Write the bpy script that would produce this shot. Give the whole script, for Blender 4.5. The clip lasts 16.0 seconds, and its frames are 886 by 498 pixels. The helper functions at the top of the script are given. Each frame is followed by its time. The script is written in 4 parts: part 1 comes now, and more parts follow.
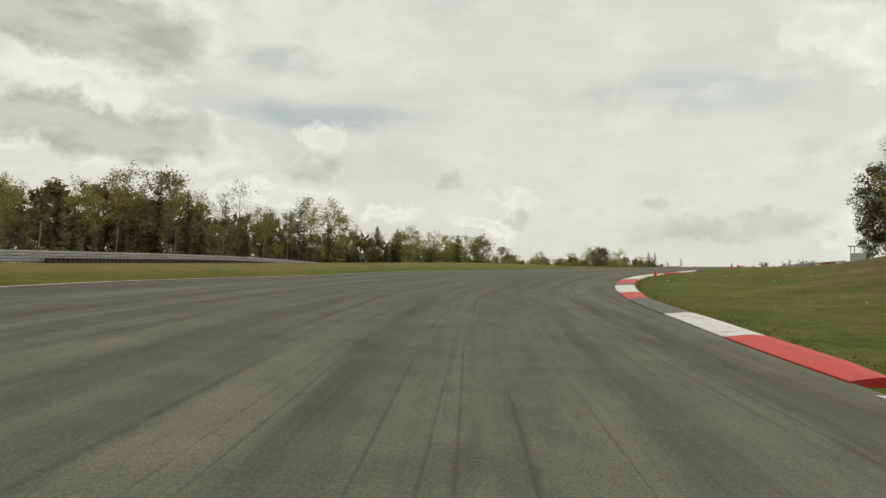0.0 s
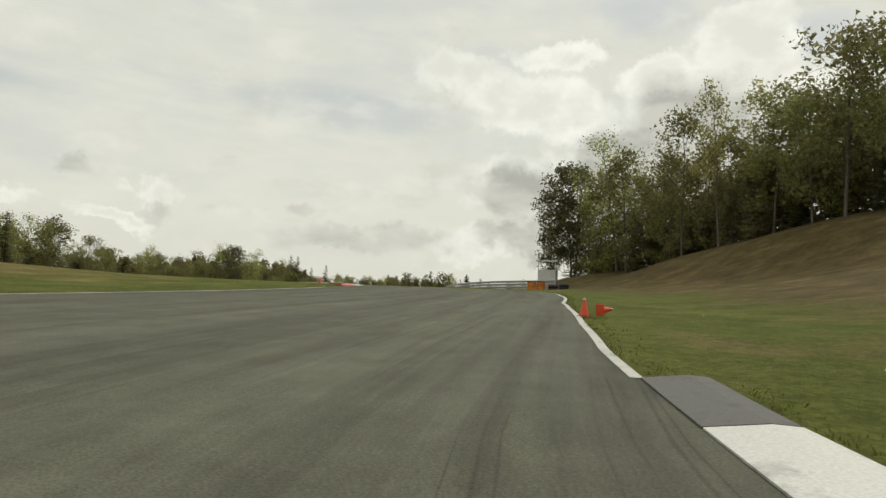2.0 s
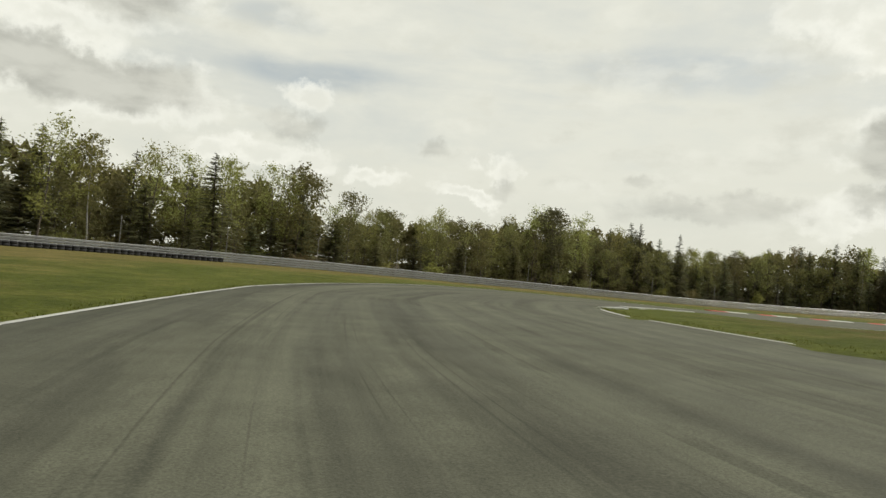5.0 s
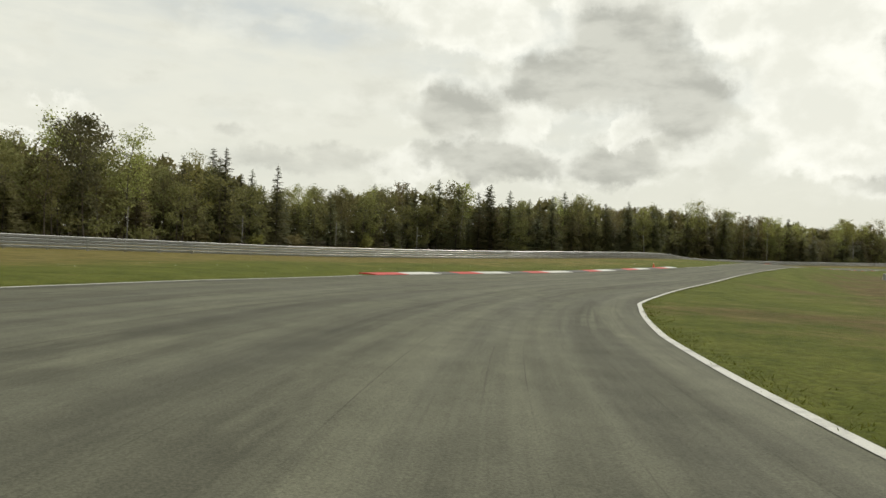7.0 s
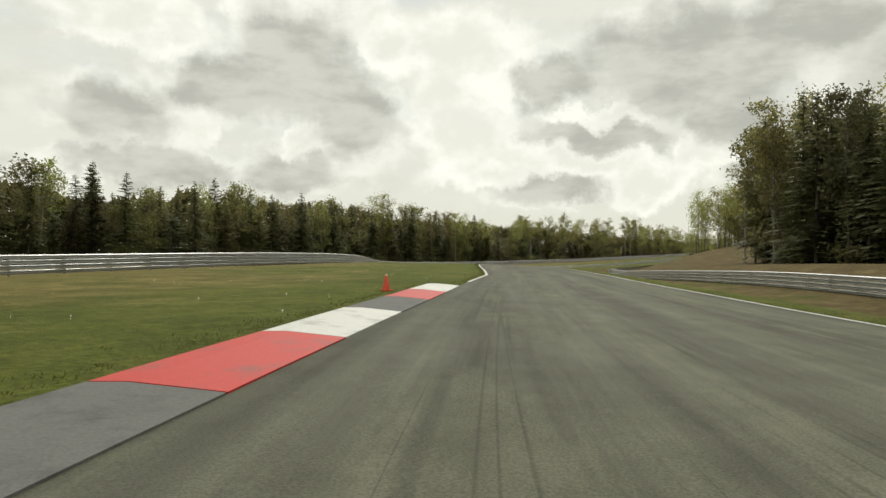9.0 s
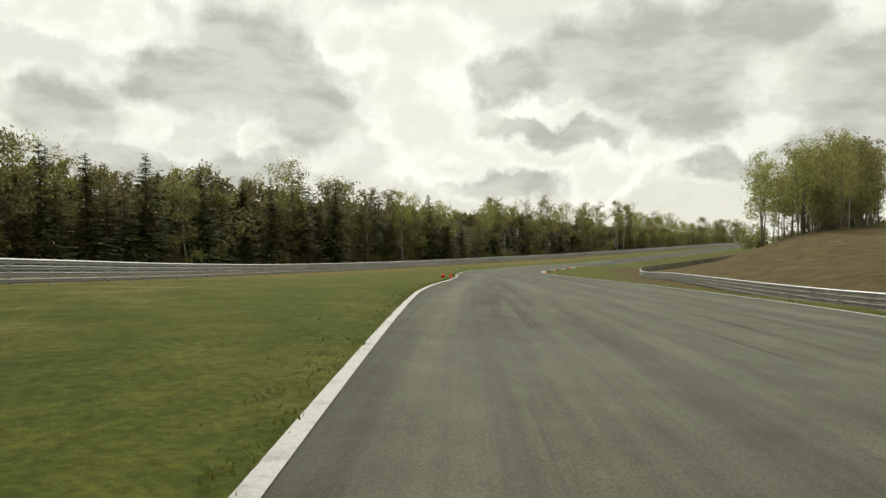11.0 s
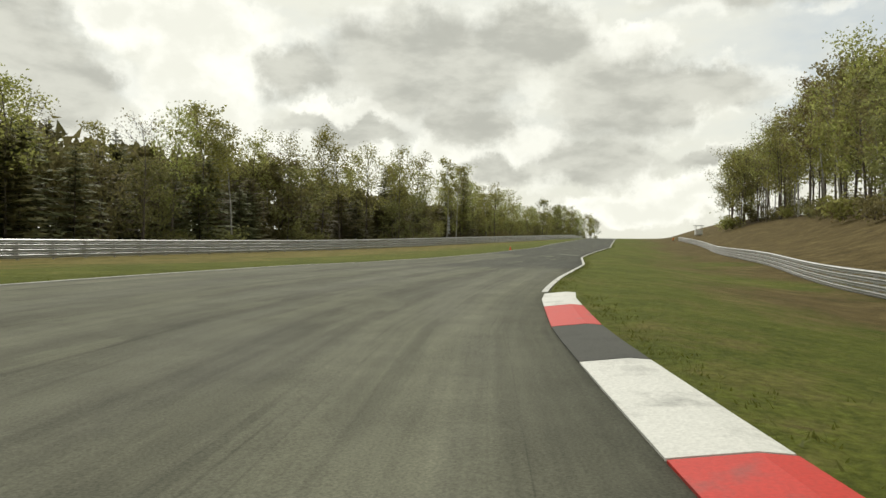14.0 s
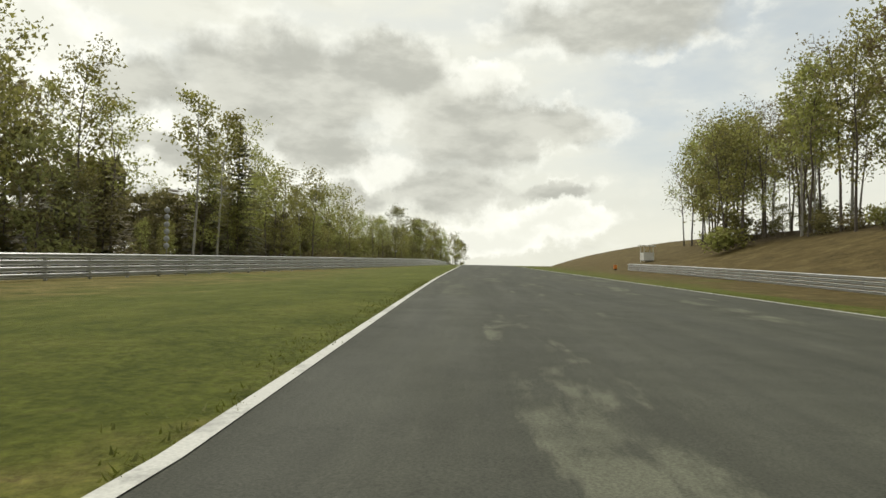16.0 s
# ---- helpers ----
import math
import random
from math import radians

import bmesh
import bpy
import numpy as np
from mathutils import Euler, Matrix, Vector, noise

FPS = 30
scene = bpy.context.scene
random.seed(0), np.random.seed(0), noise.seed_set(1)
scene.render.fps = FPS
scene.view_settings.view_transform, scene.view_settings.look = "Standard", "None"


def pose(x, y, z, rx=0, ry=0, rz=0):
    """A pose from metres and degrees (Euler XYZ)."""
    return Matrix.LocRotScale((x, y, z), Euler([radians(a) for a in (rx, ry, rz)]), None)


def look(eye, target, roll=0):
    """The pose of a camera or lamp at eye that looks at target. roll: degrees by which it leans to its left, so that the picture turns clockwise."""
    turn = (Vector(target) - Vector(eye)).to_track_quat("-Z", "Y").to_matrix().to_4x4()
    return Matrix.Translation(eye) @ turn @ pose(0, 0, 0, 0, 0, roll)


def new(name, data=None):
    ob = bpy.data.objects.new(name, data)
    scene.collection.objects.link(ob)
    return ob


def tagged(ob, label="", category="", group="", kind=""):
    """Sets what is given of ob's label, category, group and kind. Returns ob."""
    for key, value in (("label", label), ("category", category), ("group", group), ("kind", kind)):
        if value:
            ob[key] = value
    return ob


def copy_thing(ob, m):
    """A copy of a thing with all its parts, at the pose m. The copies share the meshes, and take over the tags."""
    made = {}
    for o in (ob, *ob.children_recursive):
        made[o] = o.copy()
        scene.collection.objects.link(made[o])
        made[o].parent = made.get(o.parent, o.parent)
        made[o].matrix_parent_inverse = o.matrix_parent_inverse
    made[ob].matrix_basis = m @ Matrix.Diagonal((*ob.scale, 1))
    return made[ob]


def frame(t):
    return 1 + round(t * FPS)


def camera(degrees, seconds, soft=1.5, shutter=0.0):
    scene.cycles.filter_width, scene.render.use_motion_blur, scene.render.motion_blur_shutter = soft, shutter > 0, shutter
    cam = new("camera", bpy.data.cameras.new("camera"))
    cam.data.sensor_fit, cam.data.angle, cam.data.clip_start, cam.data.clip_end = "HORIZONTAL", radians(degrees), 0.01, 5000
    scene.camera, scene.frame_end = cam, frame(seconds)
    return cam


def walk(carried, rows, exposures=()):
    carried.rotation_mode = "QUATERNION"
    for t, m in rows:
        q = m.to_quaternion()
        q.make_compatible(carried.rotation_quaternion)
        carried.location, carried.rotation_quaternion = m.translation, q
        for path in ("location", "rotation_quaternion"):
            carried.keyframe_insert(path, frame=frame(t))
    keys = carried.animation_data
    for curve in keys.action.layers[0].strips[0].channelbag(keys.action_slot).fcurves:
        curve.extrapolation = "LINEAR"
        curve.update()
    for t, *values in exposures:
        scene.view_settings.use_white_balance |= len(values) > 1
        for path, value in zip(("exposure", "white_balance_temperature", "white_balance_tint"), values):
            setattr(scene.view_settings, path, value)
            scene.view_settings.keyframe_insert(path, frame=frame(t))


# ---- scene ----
cam = camera(66.8, 16.0)
PATH = [
    (0, 0, 0, 0.000, 94.216, -1.535, 12.12),
    (0.5, -1.252, 10.532, 0.691, 94.468, -1.361, 3.982),
    (1, -1.291, 20.994, 1.271, 95.168, -1.379, -3.934),
    (1.5, 0.492, 31.335, 2.023, 95.477, -2.074, -11.253),
    (2, 3.414, 41.647, 2.761, 95.559, -2.687, -17.832),
    (2.5, 6.902, 51.718, 3.529, 95.407, -1.49, -18.731),
    (3, 9.838, 61.458, 4.141, 94.39, -0.928, -12.586),
    (3.5, 11.264, 70.839, 4.744, 93.52, -0.234, -2.455),
    (3.7, 11.387, 74.792, 4.928, 93.374, -0.38, 1.878),
    (4.2, 10.646, 84.883, 5.303, 92.647, -1.687, 9.493),
    (4.7, 9.023, 95.218, 5.556, 91.745, -3.72, 11.254),
    (5.2, 7.431, 105.778, 5.669, 91.114, -5.282, 9.041),
    (5.8, 6.842, 118.714, 5.655, 90.028, -4.727, -1.027),
    (6, 7.247, 122.996, 5.616, 90.242, -3.74, -4.627),
    (6.5, 9.428, 133.987, 5.349, 89.662, -3.2, -14.533),
    (7, 13.832, 145.52, 4.949, 89.026, -1.914, -23.189),
    (7.5, 20.014, 156.653, 4.439, 88.449, -0.62, -30.202),
    (8, 27.07, 166.739, 3.989, 89.103, -0.391, -37.1),
    (8.5, 36.307, 176.779, 3.777, 89.989, 0.241, -43.868),
    (9, 47.342, 186.511, 3.662, 90.225, -0.015, -50.234),
    (9.2, 51.994, 190.191, 3.618, 90.362, -0.353, -51.914),
    (9.7, 64.60, 198.77, 3.550, 90.35, -0.767, -52.793),
    (10.2, 77.78, 207.99, 3.470, 90.2, -0.426, -52.12),
    (10.7, 91.11, 218.00, 3.355, 89.95, 0.227, -52.472),
    (11.3, 107.573, 230.219, 3.189, 89.653, 0.827, -54.766),
    (11.5, 113.331, 233.944, 3.018, 89.506, 0.859, -54.927),
    (12, 127.988, 243.019, 2.487, 89.418, 0.118, -56.303),
    (12.5, 143.615, 252.162, 1.952, 89.167, -0.639, -60.232),
    (13, 160.379, 260.559, 1.346, 88.974, -1.635, -64.681),
    (13.5, 177.563, 268.011, 0.902, 88.764, -0.557, -68.261),
    (14, 195.249, 273.612, 0.389, 89.575, -0.174, -71.747),
    (14.5, 213.685, 278.38, 0.422, 90.133, -0.446, -74.798),
    (15, 232.383, 282.363, 0.288, 90.802, -1.243, -78.331),
    (15.5, 251.527, 285.316, 0.491, 91.448, -0.718, -81.623),
    (16, 271.21, 286.779, 0.795, 91.938, -0.737, -84.238),
]
walk(cam, [(t, pose(x, y, z, rx, ry, rz)) for t, x, y, z, rx, ry, rz in PATH],
     [(0, -0.12), (3.5, -0.12), (6, 0.0), (9, 0.02), (11.5, 0.06), (13, 0.1), (16, 0.12)])

# ---- sky and sun ----
SUN_AZ, SUN_EL = radians(60), radians(50)   # azimuth clockwise from +y
world = bpy.data.worlds.new("sky")
scene.world = world
world.use_nodes = True
wn, wl = world.node_tree.nodes, world.node_tree.links
wn.clear()


def wmath(op, a, b=None, clamp=False):
    n = wn.new("ShaderNodeMath")
    n.operation, n.use_clamp = op, clamp
    for i, v in enumerate((a, b)):
        if v is None:
            continue
        if isinstance(v, (int, float)):
            n.inputs[i].default_value = v
        else:
            wl.new(v, n.inputs[i])
    return n.outputs[0]


def wrange(v, a, b, c, d):
    n = wn.new("ShaderNodeMapRange")
    n.interpolation_type = "SMOOTHSTEP"
    wl.new(v, n.inputs[0])
    for i, x in enumerate((a, b, c, d)):
        n.inputs[i + 1].default_value = x
    return n.outputs[0]


def wmix(f, a, b):
    n = wn.new("ShaderNodeMix")
    n.data_type = "RGBA"
    for sock, v in ((n.inputs[0], f), (n.inputs[6], a), (n.inputs[7], b)):
        if isinstance(v, tuple):
            sock.default_value = v
        elif isinstance(v, float):
            sock.default_value = v
        else:
            wl.new(v, sock)
    return n.outputs[2]


sky = wn.new("ShaderNodeTexSky")
sky.sky_type, sky.sun_disc = "NISHITA", False
sky.sun_elevation, sky.sun_rotation = SUN_EL, SUN_AZ
sky.air_density, sky.dust_density = 1.0, 2.0
coord = wn.new("ShaderNodeTexCoord")
sep = wn.new("ShaderNodeSeparateXYZ")
wl.new(coord.outputs["Generated"], sep.inputs[0])


def shifted(offset, scale, squash):
    m = wn.new("ShaderNodeMapping")
    m.inputs[1].default_value = offset
    m.inputs[3].default_value = (scale, scale, scale * squash)
    wl.new(coord.outputs["Generated"], m.inputs[0])
    return m.outputs[0]


def cloud(offset, scale, squash, detail, rough, distortion=0.0):
    n = wn.new("ShaderNodeTexNoise")
    wl.new(shifted(offset, scale, squash), n.inputs["Vector"])
    n.inputs["Scale"].default_value = 1.0
    n.inputs["Detail"].default_value = detail
    n.inputs["Roughness"].default_value = rough
    n.inputs["Distortion"].default_value = distortion
    return n.outputs[0]


# the clouds: azimuth clockwise from +y, elevation, half width, half height in degrees
GREY_WEST = [(-23.4, 10.8, 2.7, 0.8), (-11, 9.9, 1.4, 1.0), (-6.4, 7.3, 1.8, 0.7), (4.8, 7.9, 1.7, 0.8), (9.2, 5.6, 6.0, 0.9), (14, 6.2, 3.2, 0.9)]
GREY_MID = [(-43, 19.5, 8.7, 2.5), (-41, 12, 9.0, 1.8), (24.2, 10.6, 3.7, 2.3), (26, 6.4, 5.5, 1.4), (31.5, 13.3, 3.8, 2.0), (37.7, 6.7, 3.9, 1.6), (38.2, 15.0, 4.6, 3.9), (42.6, 11.4, 3.4, 2.9), (59.2, 4.8, 3.9, 1.2), (59.3, 14.1, 3.0, 2.2), (63.2, 9.2, 5.0, 1.1), (70, 14.6, 7.4, 3.7)]
GREY_EAST = [(73.9, 9.9, 3.7, 1.8), (76.5, 6.1, 2.8, 1.2), (79, 17.0, 5.0, 2.2), (84.5, 7.1, 4.2, 1.9), (85.4, 12.3, 5.0, 3.2), (91, 11.9, 6.0, 1.5), (93, 7.3, 3.0, 0.8), (98, 20.4, 7.3, 2.2)]
WHITE_WEST = [(-41.8, 15.2, 3.9, 1.3), (-30.2, 7.6, 1.8, 1.4), (-28, 8.4, 2.2, 1.2), (-25.8, 8.0, 2.1, 1.4), (-22.2, 8.4, 2.0, 1.2), (-22.7, 13.2, 2.4, 1.2), (-16.2, 6.9, 2.8, 0.9), (-9.1, 6.2, 2.3, 0.7), (-6.6, 8.5, 2.0, 1.0), (18.6, 20, 4.1, 1.8), (19.6, 5.6, 3.7, 1.0)]
WHITE_MID = [(25.4, 17.7, 5.6, 2.5), (27.4, 21.9, 4.1, 1.3), (28.8, 9.8, 2.6, 1.3), (35.9, 19.8, 3.7, 1.5), (38.9, 9.3, 2.0, 1.2), (42.3, 22, 3.9, 2.7), (46.6, 17.2, 2.7, 2.8), (52.4, 17, 5.2, 3.2), (52.6, 10.6, 4.6, 4.4), (55, 6.8, 7.0, 1.6), (60.6, 7.3, 6.0, 1.6), (64.1, 10.9, 4.0, 0.8)]
WHITE_EAST = [(67.1, 5.5, 5.0, 1.7), (71.4, 7.7, 2.5, 1.6), (79.1, 8.9, 2.5, 1.6), (87.7, 16.2, 3.7, 1.6), (87.5, 3.0, 7.0, 1.4), (93, 4.5, 6.0, 1.6)]
OPEN_SKY = [(-27.5, 19.1, 3.0, 0.8), (-23.4, 14.9, 6.4, 0.9), (8, 16.7, 7.5, 1.2), (34.4, 24.8, 2.7, 1.3), (47.8, 22, 2.3, 1.4), (104.8, 12.8, 6.0, 5.3), (111, 18.5, 5.5, 3.2)]


def wvec(op, a, b=None, c=None):
    n = wn.new("ShaderNodeVectorMath")
    n.operation = op
    for i, v in enumerate((a, b, c)):
        if v is None:
            continue
        if isinstance(v, tuple):
            n.inputs[i].default_value = v
        else:
            wl.new(v, n.inputs[i])
    return n.outputs["Value"] if op == "LENGTH" else n.outputs[0]


def turbulence(scale, detail, rough, amount):
    """A random shift in degrees, finer and finer, by which a cloud's outline is torn."""
    n = wn.new("ShaderNodeTexNoise")
    wl.new(coord.outputs["Generated"], n.inputs["Vector"])
    n.inputs["Scale"].default_value, n.inputs["Detail"].default_value, n.inputs["Roughness"].default_value = scale, detail, rough
    return wvec("MULTIPLY_ADD", n.outputs["Color"], amount, tuple(-0.5 * a for a in amount))


flat = wn.new("ShaderNodeCombineXYZ")
wl.new(wmath("MULTIPLY", wmath("ARCTAN2", sep.outputs[0], sep.outputs[1]), 57.2958), flat.inputs[0])
wl.new(wmath("MULTIPLY", wmath("ARCSINE", sep.outputs[2]), 57.2958), flat.inputs[1])
torn = wvec("ADD", wvec("ADD", flat.outputs[0], turbulence(6.0, 2, 0.5, (7.5, 3.6, 0.0))), turbulence(18.0, 7, 0.62, (6.8, 4.6, 0.0)))
drawn = wvec("ADD", flat.outputs[0], turbulence(5.0, 4, 0.55, (14.0, 2.4, 0.0)))


def bank(place, grow, *clouds):
    """How deep a direction lies in the nearest of these clouds: 1 at its heart, 0 at its edge."""
    near = None
    for az, el, w, h in (c for group in clouds for c in group):
        w, h = w * grow, h * grow
        d = wvec("LENGTH", wvec("MULTIPLY_ADD", place, (1 / w, 1 / h, 0.0), (-az / w, -el / h, 0.0)))
        near = d if near is None else wmath("SMOOTH_MIN", near, d)
        if near is not d:
            near.node.inputs[2].default_value = 0.4
    return wmath("SUBTRACT", 1.0, near)


low = wrange(sep.outputs[2], 0.0, 0.22, 1.0, 0.0)
soft_n = cloud((2.3, 1.1, 0.7), 9.0, 2.6, 7, 0.58)
wide_n = cloud((5.2, 0.4, 1.0), 2.4, 4.5, 5, 0.55, 0.4)
fluff = cloud((1.7, 3.3, 0.2), 16.0, 1.5, 6, 0.55)
grey_d, faint_d = bank(torn, 1.3, GREY_MID, GREY_EAST), bank(torn, 1.3, GREY_WEST)
white_d, puff_d = bank(torn, 1.15, WHITE_MID, WHITE_EAST), bank(torn, 1.15, WHITE_WEST)
open_d = bank(drawn, 1.2, OPEN_SKY)
# the thin high veil, with streaks, over the blue
streaks = wmath("ADD", wmath("MULTIPLY", wide_n, 0.7), wmath("MULTIPLY", soft_n, 0.3))
veil = wmath("SUBTRACT", wrange(streaks, 0.36, 0.60, 0.72, 1.0), wrange(open_d, -0.6, 0.5, 0.0, 0.42), True)
blue = wmix(0.55, sky.outputs[0], (4.9, 5.5, 5.4, 1))
high = wmix(veil, blue, (8.1, 8.12, 7.1, 1))
haze = wmix(wmath("MULTIPLY", low, 0.75), high, (7.9, 7.85, 6.7, 1))
# loose soft clouds everywhere, then the heaps: bright crowns and grey bellies
loose = wmath("MULTIPLY", wrange(soft_n, 0.44, 0.66, 0.0, 0.5), wrange(wide_n, 0.40, 0.60, 0.3, 1.0))
some = wmix(loose, haze, wmix(wrange(fluff, 0.35, 0.62, 0.0, 1.0), (6.6, 6.6, 5.75, 1), (8.8, 8.8, 7.8, 1)))
heart = wmath("ADD", wmath("MAXIMUM", white_d, puff_d), wmath("MULTIPLY", wmath("SUBTRACT", fluff, 0.5), 2.2))
crown = wmix(wrange(heart, -0.1, 0.9, 0.0, 1.0), (10.5, 10.45, 9.4, 1), (8.5, 8.5, 7.5, 1))
puffs = wmix(wrange(puff_d, -0.1, 0.45, 0.0, 0.75), some, crown)
tops = wmix(wrange(white_d, -0.08, 0.34, 0.0, 0.92), puffs, crown)
belly = wmix(wrange(soft_n, 0.36, 0.64, 0.0, 1.0), (4.6, 4.62, 4.05, 1), (6.5, 6.5, 5.7, 1))
rim = wmix(wmath("MULTIPLY", wrange(grey_d, -0.35, 0.0, 0.0, 0.6), wrange(fluff, 0.42, 0.6, 0.0, 1.0)), tops, (9.8, 9.8, 8.8, 1))
faint = wmix(wrange(faint_d, -0.1, 0.7, 0.0, 0.55), rim, belly)
dome = wmix(wrange(grey_d, -0.12, 0.45, 0.0, 0.92), faint, belly)
bg = wn.new("ShaderNodeBackground")
bg.inputs[1].default_value = 0.10
wl.new(dome, bg.inputs[0])
wout = wn.new("ShaderNodeOutputWorld")
wl.new(bg.outputs[0], wout.inputs[0])

sun_data = bpy.data.lights.new("sun", "SUN")
sun_data.energy, sun_data.angle, sun_data.color = 2.3, radians(16), (1.0, 0.96, 0.88)
sun = new("sun", sun_data)
sun.matrix_world = look((math.sin(SUN_AZ) * math.cos(SUN_EL) * 100, math.cos(SUN_AZ) * math.cos(SUN_EL) * 100, math.sin(SUN_EL) * 100), (0, 0, 0))
scene.view_settings.exposure = 0.0


# ---- materials ----
def material(name, rough=0.8, metal=0.0):
    m = bpy.data.materials.new(name)
    m.use_nodes = True
    b = m.node_tree.nodes["Principled BSDF"]
    b.inputs["Roughness"].default_value, b.inputs["Metallic"].default_value = rough, metal
    return m, m.node_tree.nodes, m.node_tree.links, b


def noise_node(n, l, scale, detail=4, rough=0.55, vec=None):
    t = n.new("ShaderNodeTexNoise")
    t.inputs["Scale"].default_value, t.inputs["Detail"].default_value, t.inputs["Roughness"].default_value = scale, detail, rough
    if vec is not None:
        l.new(vec, t.inputs["Vector"])
    return t.outputs[0]


def ramp(n, l, fac, stops):
    r = n.new("ShaderNodeValToRGB")
    el = r.color_ramp.elements
    while len(el) < len(stops):
        el.new(0.5)
    for e, (p, c) in zip(el, stops):
        e.position, e.color = p, (*c, 1)
    l.new(fac, r.inputs[0])
    return r.outputs[0]


def mixc(n, l, fac, a, b, mode="MIX"):
    m = n.new("ShaderNodeMix")
    m.data_type, m.blend_type = "RGBA", mode
    for sock, v in ((m.inputs[0], fac), (m.inputs[6], a), (m.inputs[7], b)):
        if isinstance(v, (int, float)):
            sock.default_value = v
        elif isinstance(v, tuple):
            sock.default_value = (*v, 1)
        else:
            l.new(v, sock)
    return m.outputs[2]


def rng(n, l, v, a, b, c, d):
    m = n.new("ShaderNodeMapRange")
    l.new(v, m.inputs[0])
    for i, x in enumerate((a, b, c, d)):
        m.inputs[i + 1].default_value = x
    return m.outputs[0]


def bump(n, l, bsdf, height, strength, distance):
    b = n.new("ShaderNodeBump")
    b.inputs["Strength"].default_value, b.inputs["Distance"].default_value = strength, distance
    l.new(height, b.inputs["Height"])
    l.new(b.outputs[0], bsdf.inputs["Normal"])


def world_pos(n):
    return n.new("ShaderNodeNewGeometry").outputs["Position"]


def calc(n, l, op, a, b=None, clamp=False):
    m = n.new("ShaderNodeMath")
    m.operation, m.use_clamp = op, clamp
    for i, v in enumerate((a, b)):
        if v is None:
            continue
        if isinstance(v, (int, float)):
            m.inputs[i].default_value = v
        else:
            l.new(v, m.inputs[i])
    return m.outputs[0]


def make_asphalt():
    m, n, l, b = material("asphalt", 0.85)
    at = n.new("ShaderNodeAttribute")
    at.attribute_name = "lane"       # x: metres along the track, y: metres across it
    sp = n.new("ShaderNodeSeparateXYZ")
    l.new(at.outputs["Vector"], sp.inputs[0])
    along, across = sp.outputs[0], sp.outputs[1]

    def lane_noise(sx, sy, detail, rough, shift=0.0):
        mp = n.new("ShaderNodeMapping")
        mp.inputs[1].default_value = (shift, shift * 0.7, 0)
        mp.inputs[3].default_value = (sx, sy, 1)
        l.new(at.outputs["Vector"], mp.inputs[0])
        return noise_node(n, l, 1.0, detail, rough, mp.outputs[0])

    streak = lane_noise(0.03, 1.1, 8, 0.68)
    patch = lane_noise(0.16, 0.75, 8, 0.62, 3.0)
    thin = lane_noise(0.045, 3.2, 3, 0.5, 11.0)
    jag = lane_noise(0.7, 1.1, 7, 0.6, 5.0)
    wisp = lane_noise(0.012, 2.6, 1, 0.5, 17.0)
    mottle = lane_noise(0.5, 1.6, 8, 0.72, 23.0)
    pos = world_pos(n)
    grain = noise_node(n, l, 60.0, 3, 0.7, pos)
    blot = noise_node(n, l, 1.6, 6, 0.6, pos)
    base = ramp(n, l, streak, [(0.30, (0.057, 0.057, 0.042)), (0.47, (0.092, 0.093, 0.068)), (0.64, (0.131, 0.133, 0.096))])
    worn = mixc(n, l, rng(n, l, patch, 0.55, 0.60, 0.0, 0.38), base, (0.152, 0.154, 0.112))
    # tyre marks: long thin dark lines
    marks = calc(n, l, "MULTIPLY", rng(n, l, thin, 0.60, 0.68, 0.0, 0.45), rng(n, l, patch, 0.40, 0.55, 0.2, 1.0))
    rubbed = mixc(n, l, marks, worn, (0.040, 0.041, 0.031))
    # single crisp tyre lines where the two sides of a slow noise meet
    crisp = calc(n, l, "MULTIPLY", rng(n, l, calc(n, l, "ABSOLUTE", calc(n, l, "SUBTRACT", wisp, 0.5)), 0.003, 0.012, 0.4, 0.0), rng(n, l, patch, 0.46, 0.56, 0.0, 1.0))
    rubbed = mixc(n, l, crisp, rubbed, (0.035, 0.036, 0.027))
    rubbed = mixc(n, l, 1.0, rubbed, ramp(n, l, mottle, [(0.35, (0.92, 0.92, 0.91)), (0.65, (1.08, 1.08, 1.07))]), "MULTIPLY")
    # newer, darker surface with a ragged edge before the crest
    edge = calc(n, l, "SUBTRACT", across, calc(n, l, "MULTIPLY", calc(n, l, "SUBTRACT", along, 438.0), 0.03))
    edge = calc(n, l, "ADD", edge, rng(n, l, jag, 0.3, 0.7, -1.6, 1.6))
    edge = calc(n, l, "ADD", edge, rng(n, l, along, 428.0, 446.0, 0.0, 16.0))
    fresh = calc(n, l, "MULTIPLY", rng(n, l, edge, -0.15, 0.15, 0.0, 1.0), rng(n, l, along, 399.0, 404.0, 0.0, 1.0), True)
    spots = calc(n, l, "MULTIPLY", rng(n, l, patch, 0.56, 0.60, 0.0, 1.0), rng(n, l, jag, 0.42, 0.55, 0.0, 1.0))
    newer = mixc(n, l, calc(n, l, "MULTIPLY", spots, 0.6), ramp(n, l, streak, [(0.3, (0.046, 0.048, 0.038)), (0.65, (0.073, 0.075, 0.057))]), (0.158, 0.161, 0.117))
    # overall brightness graded in the colour: dimmer before 105 m, brighter past 140 m
    graded = mixc(n, l, 1.0, rubbed, ramp(n, l, rng(n, l, along, 105.0, 140.0, 0.0, 1.0), [(0.0, (0.94, 0.94, 0.94)), (1.0, (1.02, 1.01, 1.01))]), "MULTIPLY")
    laid = mixc(n, l, fresh, graded, newer)
    # a pale scraped streak across the newer surface
    slip = calc(n, l, "ADD", calc(n, l, "SUBTRACT", across, 2.7), calc(n, l, "MULTIPLY", calc(n, l, "SUBTRACT", along, 430.7), 0.45))
